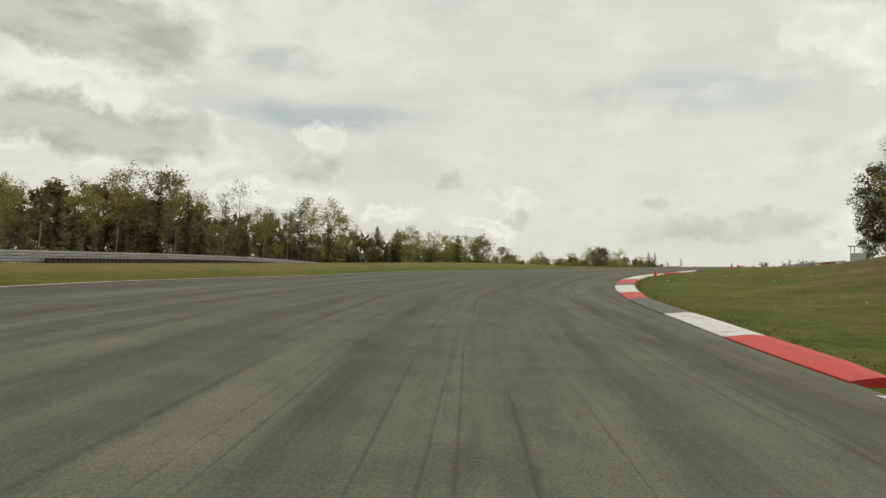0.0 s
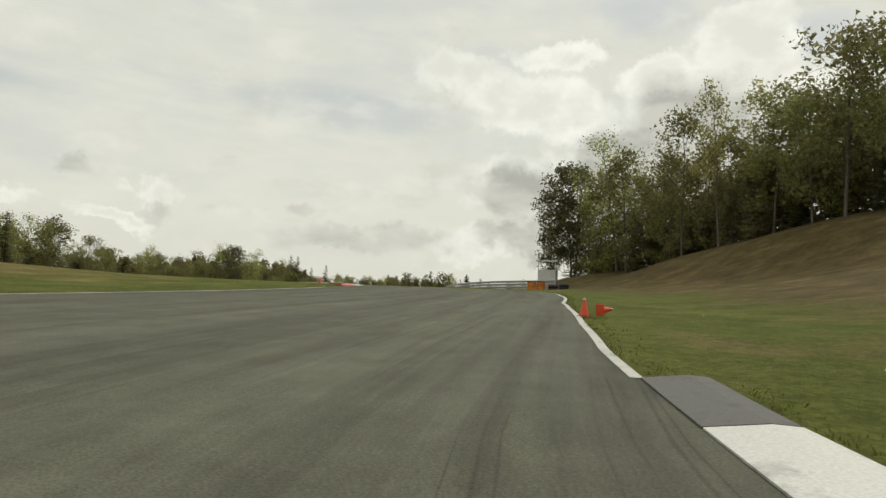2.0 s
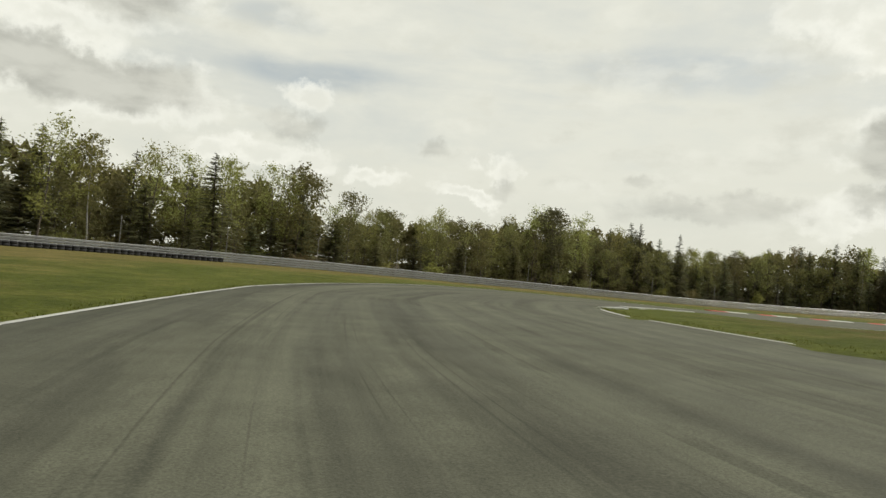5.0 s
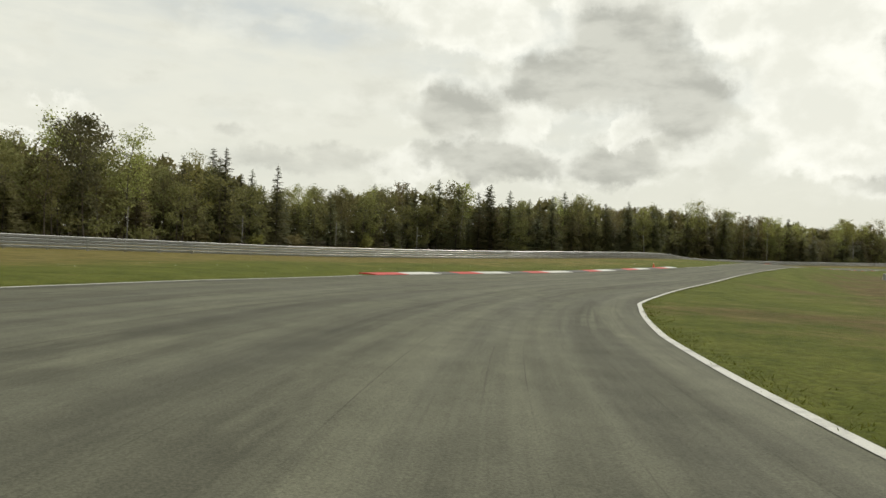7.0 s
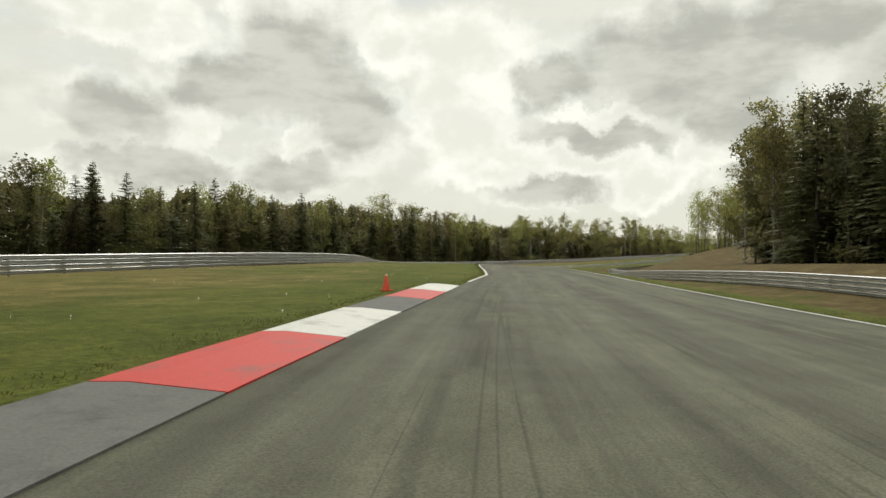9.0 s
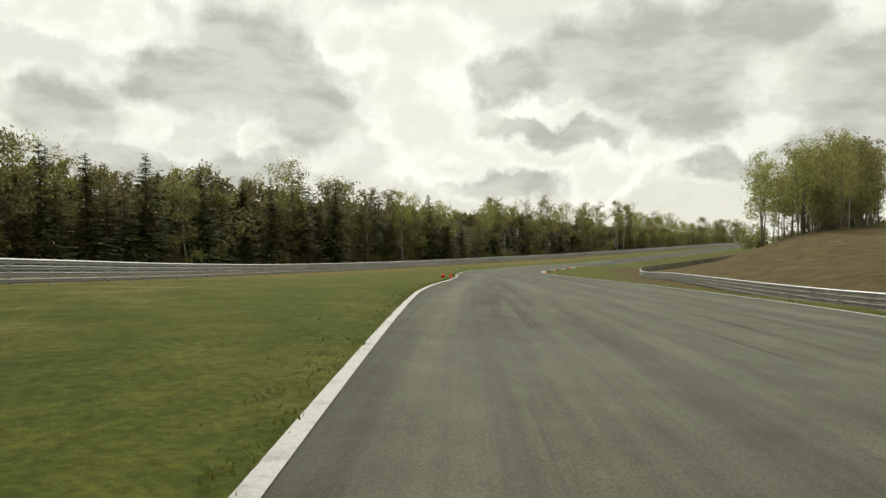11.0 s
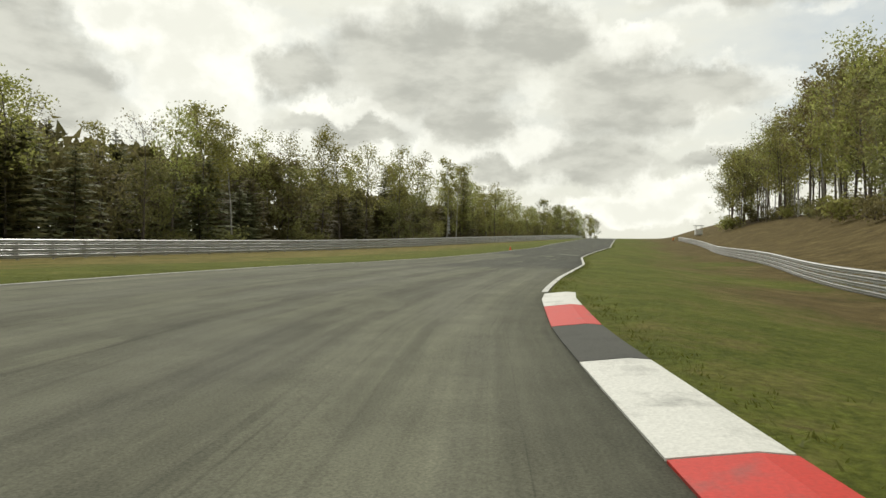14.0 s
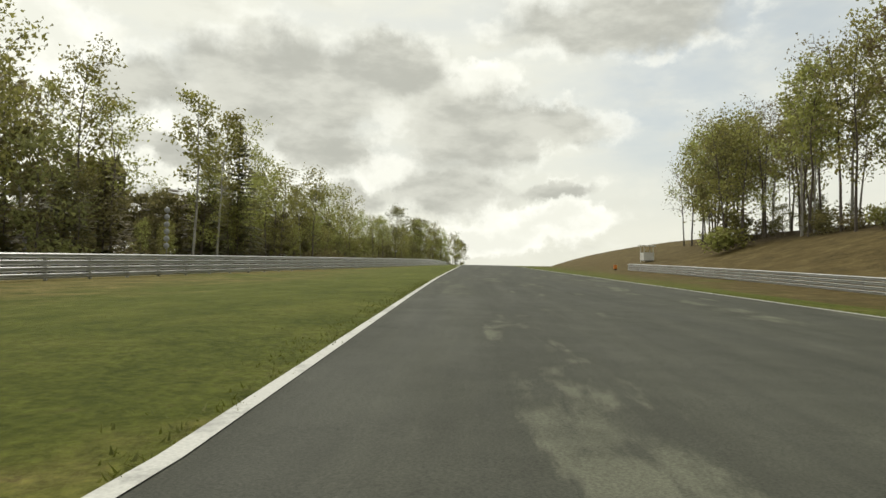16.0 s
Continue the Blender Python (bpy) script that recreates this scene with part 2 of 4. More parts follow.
    scrape = calc(n, l, "MULTIPLY", rng(n, l, calc(n, l, "ABSOLUTE", slip), 0.1, 0.55, 1.0, 0.0), rng(n, l, calc(n, l, "ABSOLUTE", calc(n, l, "SUBTRACT", along, 430.7)), 1.0, 3.0, 1.0, 0.0), True)
    laid = mixc(n, l, calc(n, l, "MULTIPLY", scrape, rng(n, l, jag, 0.35, 0.55, 0.3, 0.9)), laid, (0.235, 0.235, 0.193))
    fin = mixc(n, l, 1.0, laid, ramp(n, l, grain, [(0.3, (0.66, 0.66, 0.66)), (0.7, (1.25, 1.25, 1.25))]), "MULTIPLY")
    l.new(mixc(n, l, 0.4, fin, mixc(n, l, 1.0, fin, ramp(n, l, blot, [(0.3, (0.6, 0.6, 0.6)), (0.7, (1.3, 1.3, 1.3))]), "MULTIPLY")), b.inputs["Base Color"])
    l.new(rng(n, l, patch, 0.4, 0.65, 0.80, 0.95), b.inputs["Roughness"])
    b.inputs["Specular IOR Level"].default_value = 0.16
    bump(n, l, b, grain, 0.5, 0.01)
    return m


def make_grass():
    m, n, l, b = material("mown_grass", 0.9)
    at = n.new("ShaderNodeAttribute")
    at.attribute_name = "verge"      # x: metres from the track's edge, y: 1 under trees, z: 1 on the flat left side
    sepn = n.new("ShaderNodeSeparateXYZ")
    l.new(at.outputs["Vector"], sepn.inputs[0])
    pos = world_pos(n)
    big = noise_node(n, l, 0.09, 5, 0.6, pos)
    mid = noise_node(n, l, 0.55, 7, 0.68, pos)
    tuft = noise_node(n, l, 2.6, 6, 0.7, pos)
    fine = noise_node(n, l, 11.0, 6, 0.75, pos)
    reach = calc(n, l, "ADD", calc(n, l, "ADD", sepn.outputs[0], rng(n, l, big, 0.3, 0.7, -7.0, 7.0)), calc(n, l, "ADD", rng(n, l, mid, 0.3, 0.7, -5.5, 5.5), rng(n, l, tuft, 0.3, 0.7, -2.0, 2.0)))
    dry = rng(n, l, calc(n, l, "SUBTRACT", reach, calc(n, l, "MULTIPLY", sepn.outputs[2], 3.5)), 3.0, 11.0, 0.0, 0.92)
    green = ramp(n, l, mid, [(0.3, (0.064, 0.078, 0.013)), (0.5, (0.094, 0.108, 0.019)), (0.72, (0.138, 0.142, 0.032))])
    litter = ramp(n, l, mid, [(0.28, (0.058, 0.040, 0.017)), (0.5, (0.106, 0.076, 0.033)), (0.72, (0.178, 0.136, 0.064))])
    hay = ramp(n, l, mid, [(0.28, (0.098, 0.078, 0.024)), (0.5, (0.150, 0.122, 0.040)), (0.72, (0.225, 0.185, 0.070))])
    straw = mixc(n, l, sepn.outputs[2], litter, hay)
    col = mixc(n, l, dry, green, straw)
    # thin spots where the brown soil shows, fewer close to the track
    bare = calc(n, l, "MULTIPLY", rng(n, l, tuft, 0.60, 0.70, 0.0, 0.8), rng(n, l, reach, 0.0, 9.0, 0.12, 1.0))
    col = mixc(n, l, bare, col, (0.085, 0.058, 0.031))
    mould = ramp(n, l, tuft, [(0.3, (0.030, 0.022, 0.012)), (0.7, (0.075, 0.055, 0.030))])
    col = mixc(n, l, sepn.outputs[1], col, mould)
    b.inputs["Specular IOR Level"].default_value = 0.08
    fin = mixc(n, l, 1.0, col, ramp(n, l, fine, [(0.25, (0.38, 0.40, 0.36)), (0.5, (0.92, 0.92, 0.92)), (0.75, (1.5, 1.5, 1.4))]), "MULTIPLY")
    fin = mixc(n, l, 1.0, fin, ramp(n, l, tuft, [(0.3, (0.75, 0.77, 0.7)), (0.65, (1.15, 1.15, 1.15))]), "MULTIPLY")
    l.new(fin, b.inputs["Base Color"])
    bump(n, l, b, fine, 0.9, 0.06)
    return m


def make_paint(name, colour, rough=0.55, wear=(0.09, 0.09, 0.085), amount=0.6):
    m, n, l, b = material(name, rough)
    pos = world_pos(n)
    mp = n.new("ShaderNodeMapping")
    mp.inputs[3].default_value = (1, 1, 1)
    l.new(pos, mp.inputs[0])
    scuff = noise_node(n, l, 2.2, 8, 0.68, mp.outputs[0])
    grain = noise_node(n, l, 45.0, 3, 0.6, pos)
    worn = mixc(n, l, rng(n, l, scuff, 0.52, 0.72, 0.0, amount), colour, wear)
    l.new(mixc(n, l, 1.0, worn, ramp(n, l, grain, [(0.3, (0.82, 0.82, 0.82)), (0.7, (1.08, 1.08, 1.08))]), "MULTIPLY"), b.inputs["Base Color"])
    b.inputs["Specular IOR Level"].default_value = 0.25
    bump(n, l, b, grain, 0.3, 0.006)
    return m


def make_steel():
    m, n, l, b = material("galvanised_steel", 0.4, 0.75)
    pos = world_pos(n)
    big = noise_node(n, l, 0.35, 4, 0.6, pos)
    fine = noise_node(n, l, 5.0, 5, 0.6, pos)
    c = mixc(n, l, 0.5, ramp(n, l, big, [(0.3, (0.40, 0.405, 0.40)), (0.7, (0.54, 0.54, 0.525))]), ramp(n, l, fine, [(0.3, (0.33, 0.335, 0.33)), (0.7, (0.51, 0.51, 0.50))]))
    l.new(c, b.inputs["Base Color"])
    l.new(rng(n, l, fine, 0.3, 0.7, 0.30, 0.48), b.inputs["Roughness"])
    return m


def make_leaf(name, dark, light, trans=0.25):
    m, n, l, b = material(name, 0.6)
    b.inputs["Specular IOR Level"].default_value = 0.2
    geo = n.new("ShaderNodeNewGeometry")
    info = n.new("ShaderNodeObjectInfo")
    c = ramp(n, l, geo.outputs["Random Per Island"], [(0.0, dark), (0.6, tuple((a + d) / 2 for a, d in zip(dark, light))), (1.0, light)])
    hue = n.new("ShaderNodeHueSaturation")
    l.new(c, hue.inputs["Color"])
    l.new(rng(n, l, info.outputs["Random"], 0, 1, 0.48, 0.52), hue.inputs["Hue"])
    l.new(rng(n, l, info.outputs["Random"], 0, 1, 0.75, 1.2), hue.inputs["Value"])
    l.new(hue.outputs[0], b.inputs["Base Color"])
    tr = n.new("ShaderNodeBsdfTranslucent")
    l.new(hue.outputs[0], tr.inputs[0])
    mix = n.new("ShaderNodeMixShader")
    mix.inputs[0].default_value = trans
    l.new(b.outputs[0], mix.inputs[1])
    l.new(tr.outputs[0], mix.inputs[2])
    l.new(mix.outputs[0], n["Material Output"].inputs[0])
    return m


def make_bark(name, a, c, scale=6.0):
    m, n, l, b = material(name, 0.9)
    pos = world_pos(n)
    mp = n.new("ShaderNodeMapping")
    mp.inputs[3].default_value = (1, 1, 0.25)
    l.new(pos, mp.inputs[0])
    t = noise_node(n, l, scale, 6, 0.7, mp.outputs[0])
    l.new(ramp(n, l, t, [(0.32, a), (0.65, c)]), b.inputs["Base Color"])
    bump(n, l, b, t, 0.6, 0.03)
    return m


def make_plain(name, colour, rough=0.6, metal=0.0, var=0.15, scale=3.0):
    m, n, l, b = material(name, rough, metal)
    t = noise_node(n, l, scale, 6, 0.65, world_pos(n))
    l.new(ramp(n, l, t, [(0.3, tuple(v * (1 - var) for v in colour)), (0.7, tuple(min(1, v * (1 + var)) for v in colour))]), b.inputs["Base Color"])
    l.new(rng(n, l, t, 0.3, 0.7, max(0.05, rough - 0.08), min(1, rough + 0.08)), b.inputs["Roughness"])
    return m


ASPHALT, GRASS, STEEL = make_asphalt(), make_grass(), make_steel()
RED = make_paint("red_kerb_paint", (0.46, 0.034, 0.024))
WHITE = make_paint("white_kerb_paint", (0.56, 0.56, 0.52))
LINE_WHITE = make_paint("white_line_paint", (0.48, 0.48, 0.44), 0.6, (0.12, 0.12, 0.11), 0.75)
PATCH = make_paint("dark_kerb_tar", (0.070, 0.071, 0.062), 0.9, (0.045, 0.045, 0.04), 0.7)
CONCRETE = make_paint("grey_kerb_concrete", (0.125, 0.124, 0.116), 0.85, (0.06, 0.06, 0.055), 0.7)
LEAF_SPRING = make_leaf("young_leaves", (0.200, 0.208, 0.052), (0.420, 0.420, 0.145), 0.60)
LEAF_GREEN = make_leaf("green_leaves", (0.150, 0.150, 0.054), (0.280, 0.268, 0.108), 0.52)
LEAF_OLIVE = make_leaf("olive_buds", (0.165, 0.140, 0.062), (0.290, 0.250, 0.115), 0.48)
NEEDLE = make_leaf("dark_needles", (0.112, 0.118, 0.058), (0.220, 0.218, 0.106), 0.42)
CEDAR = make_leaf("olive_needles", (0.135, 0.126, 0.060), (0.255, 0.230, 0.108), 0.45)
BARK = make_bark("grey_brown_bark", (0.055, 0.045, 0.036), (0.150, 0.125, 0.100))
BIRCH = make_bark("pale_birch_bark", (0.16, 0.15, 0.13), (0.42, 0.40, 0.36), 4.0)


# ---- plan of the circuit ----
def smooth(a, b, x):
    t = np.clip((x - a) / (b - a), 0, 1)
    return t * t * (3 - 2 * t)


def spline(points, step=0.5):
    """Catmull-Rom through the points, resampled evenly."""
    p = np.asarray(points, float)
    p = np.vstack([2 * p[0] - p[1], p, 2 * p[-1] - p[-2]])
    out = []
    for i in range(1, len(p) - 2):
        a, b, c, d = p[i - 1:i + 3]
        la, lb, lc = (max(np.linalg.norm(v), 1e-6) ** 0.5 for v in (b - a, c - b, d - c))
        m1 = (b - a) / la - (c - a) / (la + lb) + (c - b) / lb
        m2 = (c - b) / lb - (d - b) / (lb + lc) + (d - c) / lc
        m1, m2 = m1 * lb, m2 * lb
        u = np.linspace(0, 1, 40, endpoint=False)[:, None]
        out.append((2 * u**3 - 3 * u**2 + 1) * b + (u**3 - 2 * u**2 + u) * m1 + (3 * u**2 - 2 * u**3) * c + (u**3 - u**2) * m2)
    out = np.vstack([*out, p[-2:-1]])
    run = np.concatenate([[0], np.cumsum(np.linalg.norm(np.diff(out[:, :2], axis=0), axis=1))])
    s = np.arange(0, run[-1], step)
    return np.stack([np.interp(s, run, out[:, k]) for k in range(out.shape[1])], -1)


# the line that is driven, on the asphalt
LINE = [
    (0.0, 0.0, -0.89),
    (-1.3, 10.5, -0.20),
    (-1.3, 21.0, 0.38),
    (0.5, 31.3, 1.13),
    (3.4, 41.6, 1.87),
    (6.9, 51.7, 2.64),
    (9.8, 61.5, 3.25),
    (11.3, 70.8, 3.85),
    (10.6, 84.9, 4.41),
    (9.0, 95.2, 4.67),
    (7.4, 105.8, 4.78),
    (6.8, 118.7, 4.77),
    (7.2, 123.0, 4.73),
    (9.4, 134.0, 4.46),
    (13.8, 145.5, 4.06),
    (20.0, 156.7, 3.55),
    (27.1, 166.7, 3.10),
    (36.3, 176.8, 2.89),
    (47.3, 186.5, 2.77),
    (64.3, 199.2, 2.67),
    (77.3, 208.6, 2.60),
    (90.7, 218.5, 2.48),
    (113.3, 233.9, 2.13),
    (128.0, 243.0, 1.60),
    (143.6, 252.2, 1.06),
    (160.4, 260.6, 0.46),
    (177.6, 268.0, 0.01),
    (195.2, 273.6, -0.50),
    (213.7, 278.4, -0.47),
    (232.4, 282.4, -0.60),
    (251.5, 285.3, -0.40),
    (271.2, 286.8, -0.09),
]
BEFORE = [(12, -150, -6.5), (7, -90, -5.6), (3.2, -40, -3.6), (1.6, -18, -2.15)]
AFTER = [(300, 288.8, 0.45), (340, 291.2, 1.15), (390, 294.2, 2.0), (440, 297, 2.5), (500, 301, 2.0), (600, 307, -0.8), (760, 315, -7)]
GUIDE = spline(BEFORE + LINE + AFTER)
_run = np.concatenate([[0], np.cumsum(np.linalg.norm(np.diff(GUIDE[:, :2], axis=0), axis=1))])
_i0 = int(np.argmin(np.hypot(*(GUIDE[:, :2] - np.array(LINE[0][:2])).T)))
STATION = _run - _run[_i0]
_t = np.gradient(GUIDE[:, :2], axis=0)
_t /= np.linalg.norm(_t, axis=1)[:, None]
SIDE = np.stack([_t[:, 1], -_t[:, 0]], -1)      # to the right of the line

# metres from the line to the asphalt's left and right edge, by station
LEFT = [(-150, -6.5), (-40, -7.5), (0, -8.5), (10, -9), (20, -10.3), (30, -11), (38, -11), (46, -10), (53, -8.3), (60, -6.8), (64, -5.7), (71, -3.35), (75, -2.0), (80, -0.6), (85, 0.2), (88, 0.25), (91, -0.1), (95, -0.8), (101, -2.5), (110, -5),
        (120, -7), (128, -7.6), (135, -7.9), (148, -8.4), (159, -8.6), (165, -8.5), (175, -7.9), (181, -6.25), (187, -4.4), (194, -2.8), (203, -1.68), (209, -1.25), (216, -0.8), (225, -0.3), (232, 0.2), (255, -0.2), (283, -1.25), (296, -1.5),
        (310, -1.9), (325, -3.5), (331, -4.3), (342, -5.9), (350, -6.6), (357, -7.4), (366, -8.8), (374, -9.4), (382, -9.1), (393, -7.6), (404, -6.9), (414, -6.0), (424, -4), (432, -2.8), (442, -2.15), (455, -1.3)]
RIGHT = [(-150, 5), (-40, 3.2), (0, 2.85), (10, 2.77), (20, 2.35), (25, 1.8), (30, 1.3), (34.5, 1.07), (39, 1.1), (42, 1.33), (47, 1.55), (50, 1.72), (54, 2.25), (60, 3.2), (64, 4.05), (71, 6.4), (75.5, 8.6), (80, 10.2), (85, 10.9), (91, 11), (95, 10.8), (101, 9.8), (110, 6.5),
         (120, 2.8), (127, 1.6), (130, 1.75), (134, 2.12), (142, 2.25), (150, 2.22), (155, 2.35), (159, 2.5), (163, 2.8), (167, 3.1), (170, 3.25), (173, 3.6), (176, 4.0), (181, 4.6), (187, 5.3), (194, 5.95), (203, 6.3), (216, 6.25), (230, 6.4), (255, 7.1), (283, 7.7), (296, 7.5),
         (310, 6.5), (325, 5.2), (331, 4.95), (342, 3.4), (348, 2.68), (351, 2.3), (356, 1.95), (362, 1.6), (367, 1.15), (372, 0.88), (382, 0.85), (386, 1.05), (389, 1.45), (393, 2.05), (398, 2.85), (404, 3.7), (410, 4.45), (417, 4.85), (424, 5.1), (433, 5.85), (442, 6.3), (463, 7.6)]
BANK = [(-150, -0.02), (20, -0.02), (45, -0.012), (65, 0.005), (80, 0.022), (100, 0.028), (118, 0.01), (135, -0.02), (180, -0.025), (240, -0.03), (285, -0.032), (310, -0.018), (340, -0.012), (380, -0.018), (420, -0.006), (460, -0.008)]


DROP = [(190, 0), (215, 1.3), (300, 1.5), (340, 1.2), (390, 0.9), (430, 0.55), (470, 0.85), (520, 0.5), (600, 0)]     # the right verge under the road

DROP_LEFT = [(180, 0), (205, 0.3), (245, 0.25), (320, 0.1), (350, 0.15), (420, 0.2), (455, 0.4), (520, 0.4)]


def table(rows, s):
    a = np.asarray(rows, float)
    return np.interp(s, a[:, 0], a[:, 1])


def station(xy):
    """Station and signed distance to the right of the driven line, for many points."""
    xy = np.asarray(xy, float).reshape(-1, 2)
    s, d = np.empty(len(xy)), np.empty(len(xy))
    for k in range(0, len(xy), 4000):
        q = xy[k:k + 4000]
        i = ((q[:, None, :] - GUIDE[None, ::2, :2]) ** 2).sum(-1).argmin(1) * 2
        v = q - GUIDE[i, :2]
        s[k:k + 4000] = STATION[i] + (v * np.stack([-SIDE[i, 1], SIDE[i, 0]], -1)).sum(1).clip(-0.6, 0.6)
        side = (v * SIDE[i]).sum(1)
        d[k:k + 4000] = np.where(side < 0, -1, 1) * np.hypot(v[:, 0], v[:, 1])
    return s, d


def broad_height(xy):
    """The line's height, averaged over its nearer stretches, for ground far from it."""
    xy = np.asarray(xy, float).reshape(-1, 2)
    g = GUIDE[::8]
    out = np.empty(len(xy))
    for k in range(0, len(xy), 4000):
        q = xy[k:k + 4000]
        w = (((q[:, None, :] - g[None, :, :2]) ** 2).sum(-1) + 4.0) ** -2.5
        out[k:k + 4000] = (w * g[None, :, 2]).sum(1) / w.sum(1)
    return out


def road_height(s, d):
    return np.interp(s, STATION, GUIDE[:, 2]) + table(BANK, s) * np.clip(d, -13, 13)


def height(x, y):
    """The ground beside the asphalt."""
    x, y = np.asarray(x, float), np.asarray(y, float)
    s, d = station(np.stack([x, y], -1))
    z = road_height(s, d)
    mid = smooth(12, 28, np.abs(d))
    z = z * (1 - mid) + mid * broad_height(np.stack([x, y], -1))
    r, q = d - table(RIGHT, s), table(LEFT, s) - d
    z = z + smooth(-60, 5, s) * (1 - smooth(78, 103, s)) * 7.2 * smooth(2.5, 38, r)
    z = z + 4.6 * np.exp(-((x - 64) ** 2 + (y - 112) ** 2) / (2 * 17.0 ** 2))
    z = z + 1.7 * np.exp(-((x - 50) ** 2 + (y - 122) ** 2) / (2 * 9.0 ** 2))
    z = z - table(DROP, s) * smooth(0.5, 9, r)
    z = z + smooth(215, 255, s) * (1 - smooth(300, 390, s)) * 1.7 * smooth(11, 24, r)
    z = z + smooth(300, 420, s) * (6.0 + 1.0 * (1 - smooth(440, 500, s))) * smooth(13, 40, r)
    z = z + 0.4 * smooth(3, 30, q) * (1 - smooth(150, 205, s))
    z = z - table(DROP_LEFT, s) * smooth(1, 11, q)
    far = smooth(70, 180, np.abs(d))
    z = z * (1 - far) + far * 4.0
    inside = np.minimum(-r, -q)
    z = z + smooth(34, 46, x) * (1 - smooth(90, 140, x)) * np.interp(y, [35, 58, 80, 90, 100, 111, 121, 150], [0, 1.2, 1.9, 1.7, 1.6, 0.9, 0.1, 0])
    return z - 0.10 * smooth(-0.2, 0.8, inside), s, np.maximum(r, q)


def at(s, d):
    """The point of the road or verge at a station."""
    x = np.interp(s, STATION, GUIDE[:, 0]) + np.interp(s, STATION, SIDE[:, 0]) * d
    y = np.interp(s, STATION, GUIDE[:, 1]) + np.interp(s, STATION, SIDE[:, 1]) * d
    return x, y


# ---- mesh helpers ----
def mesh_of(name, verts, faces, mat, smooth_faces=False):
    me = bpy.data.meshes.new(name)
    me.from_pydata([tuple(map(float, v)) for v in verts], [], [tuple(map(int, f)) for f in faces])
    for m in (mat if isinstance(mat, (list, tuple)) else [mat]):
        me.materials.append(m)
    if smooth_faces:
        me.shade_smooth()
    return me


def part(name, me, parent=None, label="", m=None):
    ob = new(name, me)
    if parent is not None:
        ob.parent = parent
    if m is not None:
        ob.matrix_basis = m
    if label:
        tagged(ob, label)
    return ob


def vec_attr(me, name, rows):
    a = me.attributes.new(name, "FLOAT_VECTOR", "POINT")
    a.data.foreach_set("vector", np.asarray(rows, np.float32).ravel())


def strip(rows):
    """Vertices and quads from rows of equally many points."""
    rows = np.asarray(rows, float)
    a, b = rows.shape[:2]
    i = np.arange(a * b).reshape(a, b)
    f = np.stack([i[:-1, :-1], i[:-1, 1:], i[1:, 1:], i[1:, :-1]], -1).reshape(-1, 4)
    return rows.reshape(-1, 3), f


# ---- edges of the woods, seen from the track ----
EDGE_LEFT = [(-66, 20), (-70, 80), (-66, 118), (-57, 143), (-44, 163), (-33, 182), (-18, 212), (2, 243), (24, 271), (52, 296), (82, 313), (120, 318), (170, 323), (200, 323), (238, 321), (266, 324), (290, 323), (312, 317), (342, 317), (400, 317), (470, 313), (520, 306)]
KNOLL = [(58, 42), (50, 66), (46, 86), (45, 102), (46, 118), (49, 131)]
COPSE = [(126, 186), (140, 200), (152, 210), (163, 217.5), (171, 223)]
RIDGE = [(228, 248), (246, 251), (272, 251), (300, 249), (330, 249), (352, 252), (366, 257.5), (380, 256), (396, 252)]


def under_trees(x, y):
    """1 on the shaded, leaf-strewn floor of the woods, 0 in the open."""
    out = np.zeros(len(x))
    for edge, side, deep in ((EDGE_LEFT, -1, 400), (KNOLL, 1, 22), (COPSE, 1, 24), (RIDGE, 1, 24)):
        c = spline([(a, b, 0) for a, b in edge], 3.0)[:, :2]
        t = np.gradient(c, axis=0)
        t /= np.linalg.norm(t, axis=1)[:, None]
        for k in range(0, len(x), 4000):
            v = np.stack([x[k:k + 4000], y[k:k + 4000]], -1)[:, None] - c[None]
            i = (v ** 2).sum(-1).argmin(1)
            v = v[np.arange(len(i)), i]
            depth = (v[:, 0] * t[i, 1] - v[:, 1] * t[i, 0]) * side
            inside = smooth(-3, 2, depth) * (1 - smooth(deep, deep + 6, depth)) * (i > 0) * (i < len(c) - 1)
            out[k:k + 4000] = np.maximum(out[k:k + 4000], inside)
    return out


# ---- ground ----
def axis(a, b, step):
    far = [120, 260, 420, 650, 1000, 1600, 2600]
    return np.concatenate([[a - f for f in far[::-1]], np.arange(a, b, step), [b + f for f in far]])


gx, gy = axis(-110, 540, 2.4), axis(-120, 372, 2.4)
X, Y = np.meshgrid(gx, gy)
Z, GS, GR = height(X.ravel(), Y.ravel())
v, f = strip(np.stack([X, Y, Z.reshape(X.shape)], -1))
ground_me = mesh_of("ground", v, f, GRASS, True)
GL = station(np.stack([X.ravel(), Y.ravel()], -1))[1] < 0
vec_attr(ground_me, "verge", np.stack([GR, under_trees(X.ravel(), Y.ravel()), np.where(GL, 1.0, 0.0)], -1))
ground = tagged(new("ground", ground_me), "mown grass verges and dry straw-coloured banks", "ground", kind="structure")

# ---- asphalt ----
ss = np.arange(-120, 690, 1.0)
lanes, rows = [], []
for s in ss:
    l_, r_ = table(LEFT, s), table(RIGHT, s)
    ds = np.concatenate([[l_ - 0.02], np.linspace(l_, r_, 13), [r_ + 0.02]])
    x, y = at(s, ds)
    z = road_height(s, ds)
    z[[0, -1]] -= 0.3
    rows.append(np.stack([x, y, z], -1))
    lanes.append(np.stack([np.full(15, s), ds - 0.5 * (l_ + r_), 0 * ds], -1))
v, f = strip(np.array(rows)[:, ::-1])
road_me = mesh_of("road", v, f, ASPHALT, True)
vec_attr(road_me, "lane", np.array(lanes)[:, ::-1].reshape(-1, 3))
